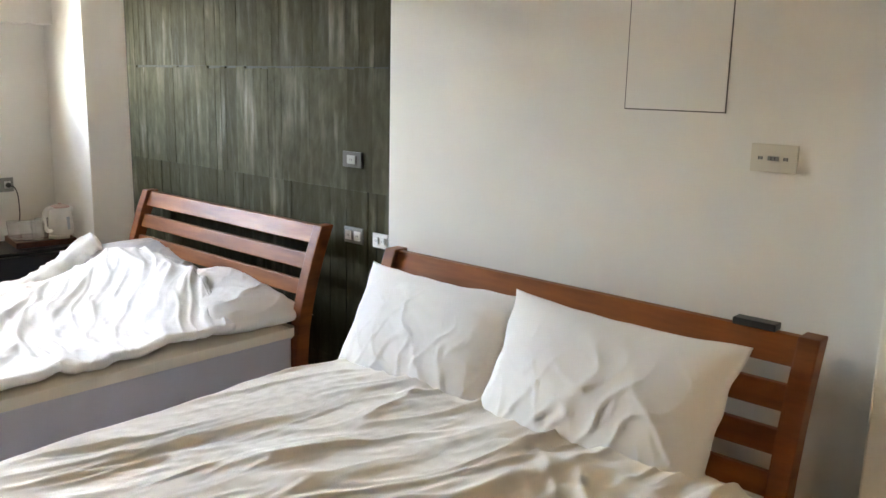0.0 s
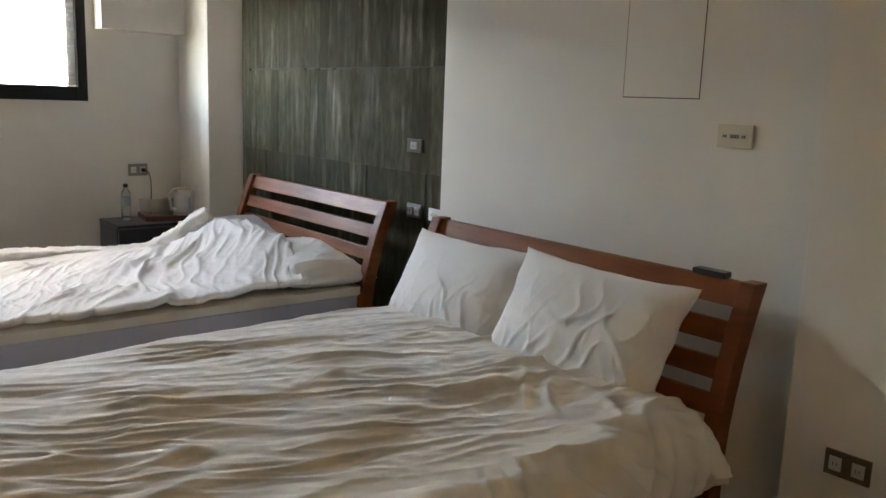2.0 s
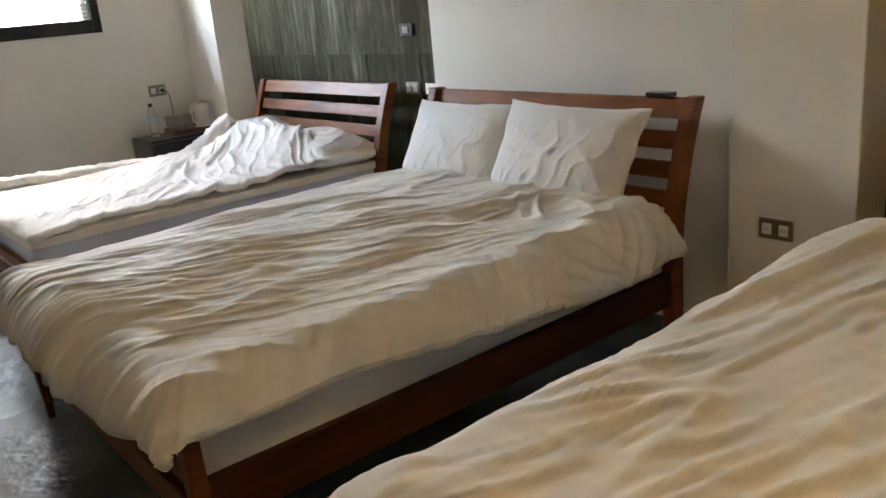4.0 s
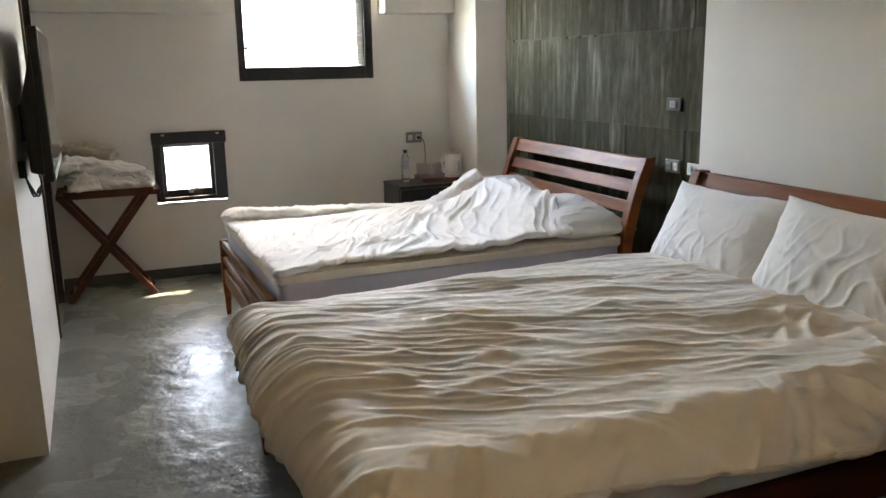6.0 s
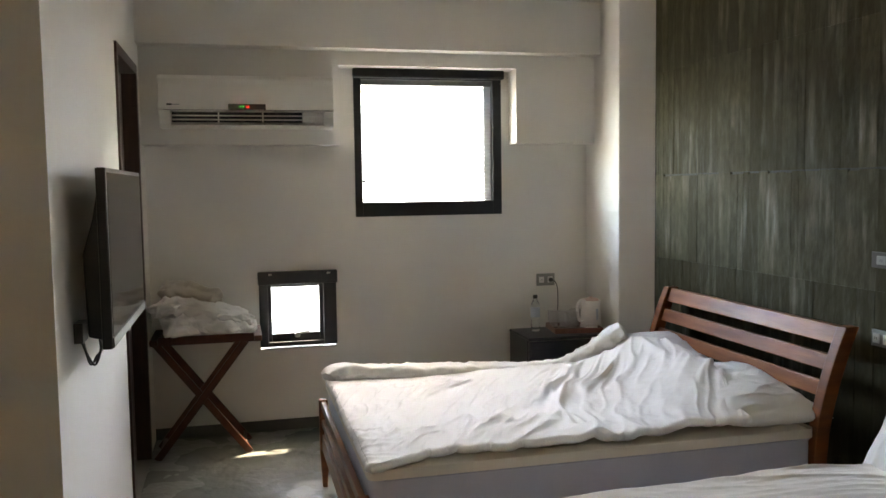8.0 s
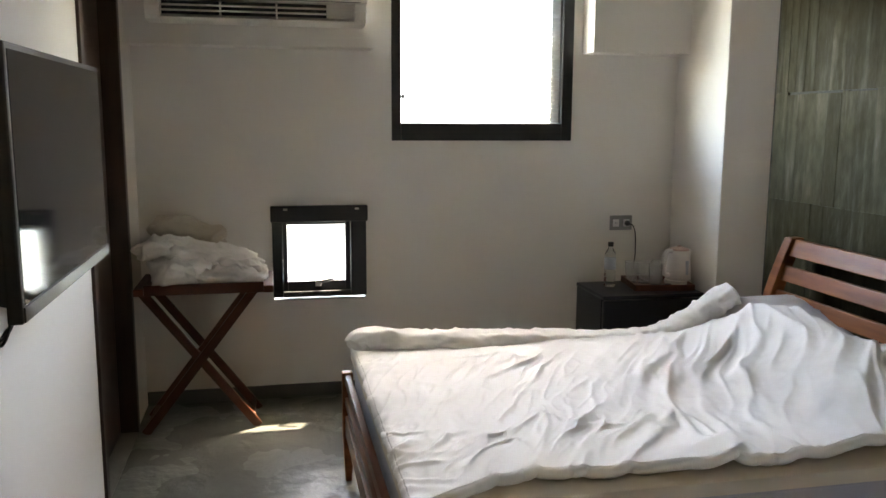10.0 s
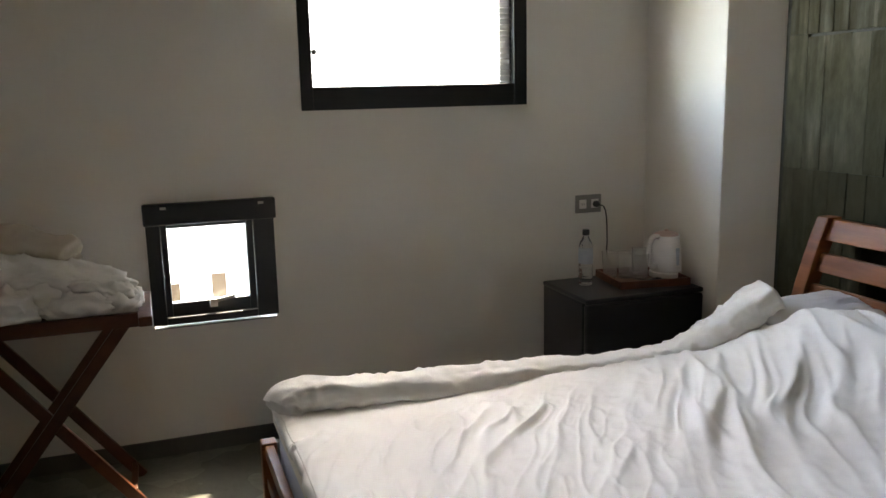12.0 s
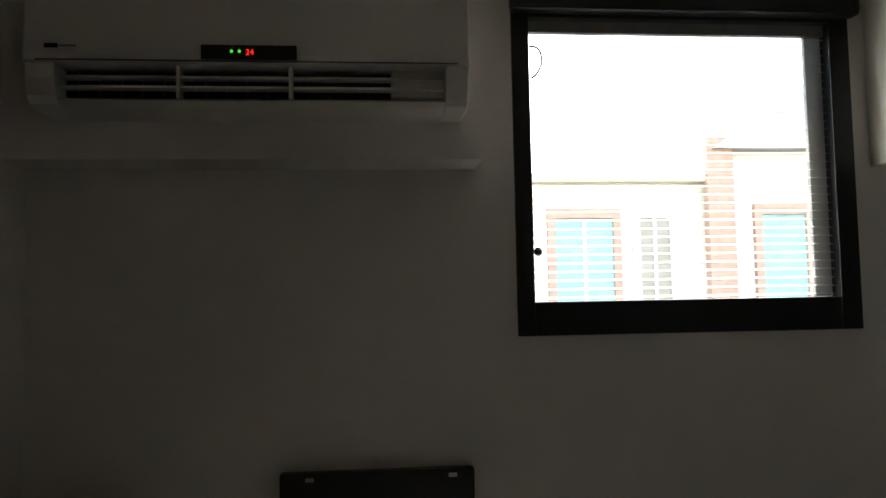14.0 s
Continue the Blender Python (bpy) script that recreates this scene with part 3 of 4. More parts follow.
def hem_window(x, y, u, v):
    if u > 0.75:
        x += (u - 0.75) * (0.75 * min(1.0, v * 1.8) + 0.2 * nz(y * 4, 31))
    y -= (1 - v) ** 5 * (0.015 * math.sin(x * 7) + 0.05 * nz(x * 4, 33) + 0.09 * max(0.0, 1 - u * 9) + 0.1 * max(0.0, u - 0.7))
    return x, y


duvet("duvet", (0.275, 1.85), (Y1A + 0.085, Y1B - 0.08), (0.3, 3.0), (Y1A + 0.02, 5.0), 0.604, 0.06, relief_window,
      "crumpled white cotton duvet thrown back over the window bed", hem_window, 400, 360, thick=0.034, group="white duvets", cloth=COTTON)

# the rolled-back edge of that duvet, rising at the head end
ctrl = [(0.275, 4.5, 0.6), (0.35, 4.52, 0.632), (0.67, 4.52, 0.608), (1.0, 4.54, 0.594), (1.4, 4.53, 0.574), (1.58, 4.52, 0.585), (1.72, 4.5, 0.65), (1.83, 4.48, 0.73), (1.92, 4.45, 0.79)]
pts = curve_points(ctrl, 24)
bm = bmesh.new()
rings = []
for i, p in enumerate(pts):
    d = (pts[min(i + 1, len(pts) - 1)] - pts[max(i - 1, 0)]).normalized()
    s = Vector((0, 1, 0)) - d * d.y
    s.normalize()
    u = d.cross(s)
    e = min(1.0, i / 5.0 + 0.25, (len(pts) - 1 - i) / 4.0 + 0.4)
    ring = []
    for k in range(28):
        a = 2 * math.pi * k / 28
        wob = 0.88 + 0.2 * nz(p.x * 5, a * 1.2, 41) + 0.19 * ridge(nz(p.x * 9 + a * 0.8, a * 1.3, 42)) + 0.1 * ridge(nz(p.x * 19 - a, a * 2, 43))
        ring.append(bm.verts.new(p + (s * math.cos(a) * 0.078 + u * math.sin(a) * 0.047) * e * wob))
    rings.append(ring)
for a, b in zip(rings, rings[1:]):
    for k in range(28):
        bm.faces.new((a[k], a[(k + 1) % 28], b[(k + 1) % 28], b[k]))
bm.faces.new(rings[0][::-1]), bm.faces.new(rings[-1])
roll = thing("rolled_quilt", (1.07, 4.52, 0.55), "rolled-back cream quilt edge along the window bed", "quilt")
part("roll", bm, COTTON, roll, smooth=180)
bm = bmesh.new()
tube(bm, [p + Vector((0, -0.045, -0.03)) for p in pts[6:-6]], 0.009, 8)
part("seam", bm, COTTON, roll, smooth=180)


def pillow(w, h, fat, m, label, material=PILLOWCASE_DIMMED, seed=0, group="white pillows"):
    """A soft pillow w by h, lying in the xy plane before the pose m is applied."""
    t = new("pillow")
    LOC[t] = Vector()
    tagged(t, label, "pillow", group)
    bm = bmesh.new()
    n, k = 104, 72
    sides = []
    for sgn in (1, -1):
        rows = []
        for i in range(k + 1):
            row = []
            for j in range(n + 1):
                u, v = 2 * j / n - 1, 2 * i / k - 1
                e = max(0.0, (1 - abs(u) ** 2.6)) ** 0.55 * max(0.0, (1 - abs(v) ** 2.6)) ** 0.55
                pinch = 1 - 0.085 * (1 - u * u) * v * v
                pinch2 = 1 - 0.075 * (1 - v * v) * u * u
                x, y = u * w / 2 * pinch2, v * h / 2 * pinch
                rim = 1 - max(abs(u), abs(v)) ** 4
                qx, qy = u * w / 0.76 + 0.15 * nz(u * 2, v * 2, seed + 7), v + 0.15 * nz(u * 2, v * 2, seed + 8)
                low = 0.35 + 0.65 * max(0.0, min(1.0, 0.5 - 0.6 * qy))
                wr = 0.75 * low * (0.009 * ridge(nz(qx * 2.2 + 0.9 * qy + seed, qy * 0.6, seed + 1), 0.08) + 0.007 * ridge(nz(qx * 3.4 - 0.8 * qy + seed, qy * 0.8, seed + 2), 0.07)
                            + 0.0035 * ridge(nz(qx * 6 + 1.5 * qy + seed, qy * 1.2, seed + 4), 0.09)) + 0.002 * nz(qx * 9, qy * 5, seed + 9)
                z = sgn * (fat * e * (1 + 0.12 * nz(u * 1.2, v * 1.2, seed + 3)) + wr * rim)
                x += 0.008 * nz(v * 3, seed, 5) * abs(u) ** 6
                y += 0.008 * nz(u * 3, seed, 6) * abs(v) ** 6
                row.append(bm.verts.new((x, y, z)))
            rows.append(row)
        sides.append(rows)
        for i in range(k):
            for j in range(n):
                q = (rows[i][j], rows[i][j + 1], rows[i + 1][j + 1], rows[i + 1][j])
                bm.faces.new(q if sgn > 0 else q[::-1])
    bmesh.ops.remove_doubles(bm, verts=bm.verts, dist=0.0015)
    part("case", bm, material, t, smooth=180)
    t.matrix_world = m
    return t


def lean(y, x0, z0, x1, z1, turn=0.0, spin=0.0):
    """Pose of a pillow whose lower edge is at x0, z0 and upper edge at x1, z1; its width runs along y."""
    up = Vector((x1 - x0, 0, z1 - z0)).normalized()
    side = Vector((0, -1, 0))
    nrm = side.cross(up)
    m = Matrix((side, up, nrm)).transposed().to_4x4()
    return Matrix.Translation(((x0 + x1) / 2, y, (z0 + z1) / 2)) @ Matrix.Rotation(radians(turn), 4, "Z") @ m @ Matrix.Rotation(radians(spin), 4, "Z")


pillow(0.76, 0.45, 0.08, lean(1.595, 1.9, 0.6, 2.075, 0.93, 0, -1), "plump white cotton pillow leaning on the headboard", seed=3)
pillow(0.75, 0.44, 0.075, lean(2.29, 1.93, 0.6, 2.09, 0.905, -3, 1), "plump white cotton pillow leaning on the headboard", seed=11)
pillow(0.74, 0.47, 0.085, pose(2.03, 3.53, 0.645, 0, -5, 84), "flattened white cotton pillow on the window bed", COTTON, seed=21)
pillow(0.7, 0.44, 0.06, pose(2.06, 4.2, 0.66, 0, -14, 92), "grey-white cotton pillow half under the duvet", GREYCOTTON, seed=31)
pillow(0.74, 0.44, 0.07, lean(-0.55, 1.94, 0.62, 2.12, 0.93), "plump white cotton pillow on the bed beside the pillar", seed=17)

# ---- window wall fittings ----
def window_big():
    t = thing("window_1", Vector(((W0 + W1) / 2, NY, WZ0)), "square black aluminium window with a white venetian blind", "window")
    tagged(t, kind="structure")
    y0, y1 = NY - 0.012, NY + 0.07
    part("window_frame", boxes(((W0, y0, WZ0), (W0 + 0.05, y1, WZ1)), ((W1 - 0.062, y0, WZ0), (W1, y1, WZ1)), ((W0 + 0.05, y0, WZ0), (W1 - 0.062, y1, WZ0 + 0.095)),
                                ((W0 + 0.05, y0, WZ1 - 0.06), (W1 - 0.062, y1, WZ1))), BLACKMETAL, t, bevel=0.004)
    part("blind_cassette", boxes(((W0 - 0.008, y0 - 0.058, WZ1 - 0.055), (W1 + 0.008, y0 - 0.002, WZ1 + 0.01))), BLACKMETAL, t, bevel=0.015)
    part("sash_stile", boxes(((W1 - 0.115, NY + 0.034, WZ0 + 0.096), (W1 - 0.0625, NY + 0.05, WZ1 - 0.061))), FROSTED, t, "pale sash stile behind the blind", bevel=0.002)
    part("blind_rail", boxes(((W0 + 0.052, NY + 0.012, WZ1 - 0.095), (W1 - 0.064, NY + 0.04, WZ1 - 0.062))), GREYMETAL, t, bevel=0.003)
    part("reveal_lining", boxes(((W0, NY + 0.072, WZ0), (W0 + 0.006, NY + T, WZ1)), ((W1 - 0.006, NY + 0.072, WZ0), (W1, NY + T, WZ1)), ((W0 + 0.006, NY + 0.072, WZ1 - 0.006), (W1 - 0.006, NY + T, WZ1))), BASE, t, "grey lining of the window reveal")
    pane = part("pane", boxes(((W0 + 0.05, NY + 0.052, WZ0 + 0.095), (W1 - 0.062, NY + 0.057, WZ1 - 0.06))), GLASS, t)
    pane.visible_shadow = False
    z = WZ0 + 0.104
    while z < WZ1 - 0.1:
        bm = bmesh.new()
        prism(bm, [(NY + 0.013, z - 0.0024), (NY + 0.0305, z + 0.0023), (NY + 0.0304, z + 0.0033), (NY + 0.0129, z - 0.0014)], "x", W0 + 0.054, W1 - 0.066)
        part("slat", bm, SLAT, t)
        z += 0.0245
    bm = bmesh.new()
    lathe(bm, [(0.004, -0.012), (0.011, -0.008), (0.012, 0.004), (0.005, 0.012)], (W0 + 0.06, NY - 0.016, WZ0 + 0.235), 12)
    part("latch_knob", bm, BLACKPLASTIC, t, smooth=40)
    bm = bmesh.new()
    tube(bm, curve_points([(W0 + 0.05, NY - 0.014, 2.225), (W0 + 0.075, NY - 0.02, 2.215), (W0 + 0.085, NY - 0.02, 2.18), (W0 + 0.07, NY - 0.02, 2.145), (W0 + 0.052, NY - 0.014, 2.13)], 6), 0.003, 6)
    part("cord", bm, BLACKPLASTIC, t, smooth=60)


def window_small():
    t = thing("window_2", Vector(((S0 + S1) / 2, NY, SZ0)), "small black aluminium hopper window low in the wall", "window")
    tagged(t, kind="structure")
    y0 = NY - 0.03
    b0 = SZ0 + 0.02
    part("window_frame", boxes(((S0 - 0.005, y0, b0), (S0 + 0.05, NY - 0.002, SZ1)), ((S1 - 0.08, y0, b0), (S1 + 0.005, NY - 0.002, SZ1)), ((S0 + 0.05, y0, b0), (S1 - 0.08, NY - 0.002, b0 + 0.03)),
                                ((S0 + 0.05, y0, SZ1 - 0.055), (S1 - 0.08, NY - 0.002, SZ1))), BLACKMETAL, t, bevel=0.004)
    part("sash", boxes(((S0 + 0.035, NY + 0.01, b0), (S0 + 0.075, NY + 0.05, SZ1 - 0.03)), ((S1 - 0.105, NY + 0.01, b0), (S1 - 0.06, NY + 0.05, SZ1 - 0.03)),
                        ((S0 + 0.075, NY + 0.01, b0), (S1 - 0.105, NY + 0.05, SZ0 + 0.1)), ((S0 + 0.075, NY + 0.01, SZ1 - 0.1), (S1 - 0.105, NY + 0.05, SZ1 - 0.03))), BLACKMETAL, t, bevel=0.004)
    pane = part("pane", boxes(((S0 + 0.075, NY + 0.028, SZ0 + 0.1), (S1 - 0.105, NY + 0.032, SZ1 - 0.1))), GLASS, t)
    pane.visible_shadow = False
    part("window_sill", boxes(((S0 + 0.002, NY - 0.012, SZ0 + 0.001), (S1 - 0.002, NY + T, SZ0 + 0.007))), BASE, t, "grey cement sill")
    part("blind_cassette", boxes(((S0 - 0.012, y0 - 0.045, SZ1 - 0.075), (S1 + 0.01, y0 - 0.002, SZ1 + 0.01))), BLACKMETAL, t, "black roller blind box", bevel=0.008)
    for x in (S0 + 0.055, S1 - 0.06):
        part("screw", boxes(((x, y0 - 0.048, SZ1 - 0.012), (x + 0.022, y0 - 0.045, SZ1 - 0.002))), STEEL, t)
    bm = boxes(((S0 + 0.22, NY - 0.02, SZ0 + 0.075), (S0 + 0.25, NY + 0.01, SZ0 + 0.11)))
    beam_between(bm, (S0 + 0.235, NY - 0.018, SZ0 + 0.1), (S0 + 0.32, NY - 0.03, SZ0 + 0.118), 0.012, 0.014)
    part("handle", bm, PLASTICWHITE, t, "white lever handle", bevel=0.003)


window_big()
window_small()


def air_conditioner():
    x0, x1, z0, z1, yb = -0.587, 0.442, 1.966, 2.28, UY - 0.002
    t = thing("air_conditioner", Vector(((x0 + x1) / 2, yb, z0)), "white split air conditioner mounted high on the wall", "air conditioner")
    bm = bmesh.new()
    prism(bm, [(yb, z0 + 0.098), (yb, z1), (yb - 0.1, z1), (yb - 0.15, z1 - 0.008), (yb - 0.174, z1 - 0.028), (yb - 0.182, z1 - 0.06), (yb - 0.187, z0 + 0.115), (yb - 0.184, z0 + 0.1), (yb - 0.17, z0 + 0.098)], "x", x0, x1)
    part("body", bm, ACWHITE, t, bevel=0.006)
    for a, b in ((x0 + 0.003, x0 + 0.07), (x1 - 0.06, x1 - 0.003)):
        bm = bmesh.new()
        prism(bm, [(yb, z0), (yb, z0 + 0.0975), (yb - 0.182, z0 + 0.0975), (yb - 0.18, z0 + 0.06), (yb - 0.168, z0 + 0.022), (yb - 0.15, z0 + 0.006), (yb - 0.12, z0)], "x", a, b)
        part("end_cap", bm, ACWHITE, t, bevel=0.006)
    # air outlet: deep dark mouth, lower lip, two louvres and uprights
    lx0, lx1 = x0 + 0.071, x1 - 0.061
    bm = bmesh.new()
    prism(bm, [(yb, z0), (yb - 0.12, z0), (yb - 0.15, z0 + 0.006), (yb - 0.16, z0 + 0.014), (yb - 0.155, z0 + 0.018), (yb - 0.09, z0 + 0.034), (yb, z0 + 0.034)], "x", lx0, lx1)
    part("outlet_lip", bm, ACWHITE, t, smooth=30)
    part("outlet_back", boxes(((lx0, yb - 0.1, z0 + 0.035), (lx1 - 0.128, yb - 0.09, z0 + 0.0965))), BLACKPLASTIC, t, "black air outlet")
    for z in (z0 + 0.046, z0 + 0.07):
        part("louvre", boxes(((lx0, yb - 0.15, z), (lx1, yb - 0.118, z + 0.006))), ACWHITE, t, bevel=0.001)
    for x in (lx0 + 0.27, lx0 + 0.53):
        part("louvre_post", boxes(((x - 0.004, yb - 0.16, z0 + 0.02), (x + 0.004, yb - 0.113, z0 + 0.0965))), ACWHITE, t)
    for k in range(15):
        x = lx0 + 0.03 + 0.049 * k
        part("vane", boxes(((x - 0.001, yb - 0.116, z0 + 0.036), (x + 0.001, yb - 0.1005, z0 + 0.096))), BLACKPLASTIC, t)
    part("outlet_blank", boxes(((lx1 - 0.126, yb - 0.135, z0 + 0.03), (lx1 - 0.002, yb - 0.09, z0 + 0.0965))), ACWHITE, t)
    d = part("display", boxes(((-0.188, yb - 0.194, z0 + 0.104), (0.031, yb - 0.186, z0 + 0.138))), BLACKPLASTIC, t, "black display strip", bevel=0.003)
    for x in (-0.118, -0.1):
        bm = bmesh.new()
        lathe(bm, [(0.0035, 0), (0.0035, 0.003)], (0, 0, 0), 10)
        bm.transform(Matrix.Translation((x, yb - 0.1942, z0 + 0.122)) @ Matrix.Rotation(radians(90), 4, "X"))
        part("led", bm, GREEN_GLOW, d)
    text(d, "24", (-0.086, yb - 0.195, z0 + 0.114), 0.019, RED_GLOW, Matrix.Rotation(radians(90), 4, "X"))
    part("badge", boxes(((x0 + 0.05, yb - 0.1885, z0 + 0.128), (x0 + 0.08, yb - 0.1865, z0 + 0.138))), BLACKPLASTIC, t)
    part("badge_bar", boxes(((x0 + 0.083, yb - 0.1885, z0 + 0.131), (x0 + 0.12, yb - 0.1865, z0 + 0.135))), GREYMETAL, t)
    part("seam", boxes(((x0 + 0.03, yb - 0.1875, z0 + 0.1), (x1 - 0.03, yb - 0.1845, z0 + 0.103))), LINE, t)


def text(parent, words, at, size, material, turn, frame_m=Matrix()):
    cu = bpy.data.curves.new("digits", "FONT")
    cu.body, cu.size, cu.extrude = words, size, 0.0004
    tmp = new("digits_tmp", cu)
    me = bpy.data.meshes.new_from_object(tmp.evaluated_get(bpy.context.evaluated_depsgraph_get()))
    bpy.data.objects.remove(tmp)
    bm = bmesh.new()
    bm.from_mesh(me)
    bpy.data.meshes.remove(me)
    bm.transform(frame_m @ Matrix.Translation(at) @ turn)
    part("digits", bm, material, parent)


air_conditioner()


def plate(name, centre, w, h, face, material, label, bits, frame_m=Matrix(), bit_mat=PLASTICWHITE):
    """A wall plate. face: yaw of its outward direction (0 looks to -y). bits: small raised boxes (x, z, w, h) on it."""
    m = frame_m @ Matrix.Translation(centre) @ Matrix.Rotation(radians(face), 4, "Z")
    t = thing(name, m.translation, label, "wall plate")
    bm = boxes(((-w / 2, -0.009, -h / 2), (w / 2, 0.0, h / 2)))
    bm.transform(m)
    p = part("cover_plate", bm, material, t, bevel=0.002)
    for x, z, a, b in bits:
        bm = boxes(((x - a / 2, -0.014, z - b / 2), (x + a / 2, -0.0092, z + b / 2)))
        bm.transform(m)
        q = part("module", bm, bit_mat, t, bevel=0.001)
        for dx in (-0.005, 0.005):
            bm = boxes(((x + dx - 0.001, -0.0146, z - 0.005), (x + dx + 0.001, -0.0142, z + 0.005)))
            bm.transform(m)
            part("slot", bm, BLACKPLASTIC, q)
    return t


plate("wall_socket", (1.948, NY, 0.93), 0.135, 0.085, 0, GREYMETAL, "grey steel double wall socket above the fridge", [(-0.032, 0, 0.036, 0.042), (0.032, 0, 0.036, 0.042)])
plate("wall_switch", (XC, 3.06, 1.273), 0.115, 0.065, -90, DARKSTEEL, "steel light switch plate on the concrete wall", [(0, 0, 0.05, 0.035)], Matrix(), GREYMETAL)
plate("wall_socket", (XC, 3.05, 0.953), 0.115, 0.068, -90, GREYMETAL, "steel double socket on the concrete wall", [(-0.028, 0, 0.036, 0.04), (0.028, 0, 0.036, 0.04)])
plate("wall_socket", (XC, 2.885, 0.952), 0.09, 0.06, -90, PLASTICWHITE, "white socket at the edge of the concrete wall", [(-0.018, 0, 0.02, 0.03), (0.02, 0, 0.02, 0.03)])
plate("blank_plate", (XW, 1.298, 1.418), 0.126, 0.076, -90, PLATECREAM, "cream telephone plate on the white wall", [(0, 0, 0.03, 0.012), (-0.034, 0, 0.01, 0.008), (0.034, 0, 0.01, 0.008)], Matrix(), GREYMETAL)
plate("wall_socket", (XP, 0.756, 0.533), 0.128, 0.074, -90, BRONZE, "bronze double socket low on the pillar", [(-0.032, 0, 0.034, 0.04), (0.032, 0, 0.034, 0.04)])

# access hatch in the white wall: a flush panel with a hairline joint
hatch = thing("access_hatch", (XW, 1.606, 1.53), "flush white access hatch with a dark hairline joint", "hatch")
part("joint", boxes(((XW - 0.0015, 1.446, 1.532), (XW + 0.01, 1.768, 2.09))), LINE, hatch)
part("panel", boxes(((XW - 0.003, 1.4495, 1.5355), (XW + 0.01, 1.7645, 2.0865))), PAINT, hatch)

# ---- television ----
tv = thing("television", (XL, 3.75, 1.36), "black flat-screen television on a wall bracket", "television")
TX = -0.576
TY0, TY1, TZ0, TZ1 = 3.2, 4.19, 1.062, 1.676
part("casing", boxes(((TX - 0.034, TY0, TZ0), (TX, TY1, TZ1))), BLACKPLASTIC, tv, bevel=0.006)
part("screen", boxes(((TX - 0.001, TY0 + 0.018, TZ0 + 0.042), (TX + 0.0015, TY1 - 0.018, TZ1 - 0.016))), SCREEN, tv, "dark switched-off screen")
part("lower_trim", boxes(((TX - 0.001, TY0 + 0.008, TZ0 + 0.004), (TX + 0.004, TY1 - 0.008, TZ0 + 0.038))), BLACKPLASTIC, tv, bevel=0.001)
bm = bmesh.new()
prism(bm, [(TX - 0.033, TZ0 + 0.02), (TX - 0.088, TZ0 + 0.035), (TX - 0.095, TZ0 + 0.32), (TX - 0.06, TZ0 + 0.44), (TX - 0.033, TZ1 - 0.03)], "y", TY0 + 0.06, TY1 - 0.06)
part("back_hump", bm, BLACKPLASTIC, tv, bevel=0.01)
for k in range(9):
    y = TY0 + 0.2 + 0.075 * k
    part("vent_slot", boxes(((TX - 0.0965, y, TZ0 + 0.1), (TX - 0.0945, y + 0.05, TZ0 + 0.112))), BLACKMETAL, tv)
part("bracket", boxes(((XL, 3.64, 1.2), (TX - 0.09, 3.86, 1.36))), BLACKMETAL, tv)
for k in range(3):
    bm = bmesh.new()
    y = 3.25 + 0.02 * k
    tube(bm, curve_points([(XL + 0.012, y + 0.03, 1.1), (XL + 0.04, y, 1.04 - 0.02 * k), (XL + 0.06, y + 0.02, 1.0 + 0.012 * k), (XL + 0.075, y + 0.05, 1.05), (TX - 0.07, 3.34, 1.12)], 6), 0.004, 6)
    part("cable", bm, BLACKPLASTIC, tv, smooth=60)
part("cable_socket", boxes(((XL, 3.24, 1.08), (XL + 0.03, 3.34, 1.15))), BLACKPLASTIC, tv, bevel=0.004)

# ---- doors ----
d1 = thing("door_1", (XL, (DY0 + DY1) / 2, 0), "dark brown wooden door in a dark frame", "door")
tagged(d1, kind="structure")
part("door_frame", boxes(((XL - 0.13, DY0 + 0.001, 0), (XL + 0.012, DY0 + 0.05, DZ - 0.001)), ((XL - 0.13, DY1 - 0.05, 0), (XL + 0.012, DY1 - 0.001, DZ - 0.001)), ((XL - 0.13, DY0 + 0.05, DZ - 0.055), (XL + 0.012, DY1 - 0.05, DZ - 0.001))), DARKWOOD, d1, bevel=0.003)
part("leaf", boxes(((XL - 0.11, DY0 + 0.052, 0.006), (XL - 0.07, DY1 - 0.052, DZ - 0.058))), DARKWOOD, d1, bevel=0.003)
part("threshold", boxes(((XL - 0.13, DY0 + 0.05, 0), (XL + 0.01, DY1 - 0.05, 0.006))), BASE, d1)
d2 = thing("door_2", (-1.550, YH, 0), "orange-brown veneered door with a steel lever handle", "door")
tagged(d2, kind="structure")
part("door_frame", boxes(((-1.195, YH - 0.012, 0), (-1.151, YH + 0.1, 2.098)), ((-1.988, YH - 0.012, 0), (-1.945, YH + 0.1, 2.098)), ((-1.945, YH - 0.012, 2.05), (-1.195, YH + 0.1, 2.098))), ORANGEWOOD, d2, bevel=0.003)
leaf = part("leaf", boxes(((-1.943, YH + 0.012, 0.006), (-1.197, YH + 0.052, 2.048))), ORANGEWOOD, d2, bevel=0.002)
bm = bmesh.new()
for z in (1.06, 0.985):
    r = bmesh.new()
    lathe(r, [(0.024, 0), (0.024, 0.006), (0.018, 0.009)], (0, 0, 0), 18)
    r.transform(Matrix.Translation((-1.240, YH + 0.012, z)) @ Matrix.Rotation(radians(90), 4, "X"))
    tmp = bpy.data.meshes.new("rosette_tmp")
    r.to_mesh(tmp), r.free()
    bm.from_mesh(tmp)
    bpy.data.meshes.remove(tmp)
tube(bm, curve_points([(-1.240, YH + 0.01, 0.985), (-1.240, YH - 0.04, 0.985), (-1.260, YH - 0.048, 0.985), (-1.350, YH - 0.045, 0.985)], 6), 0.009, 10)
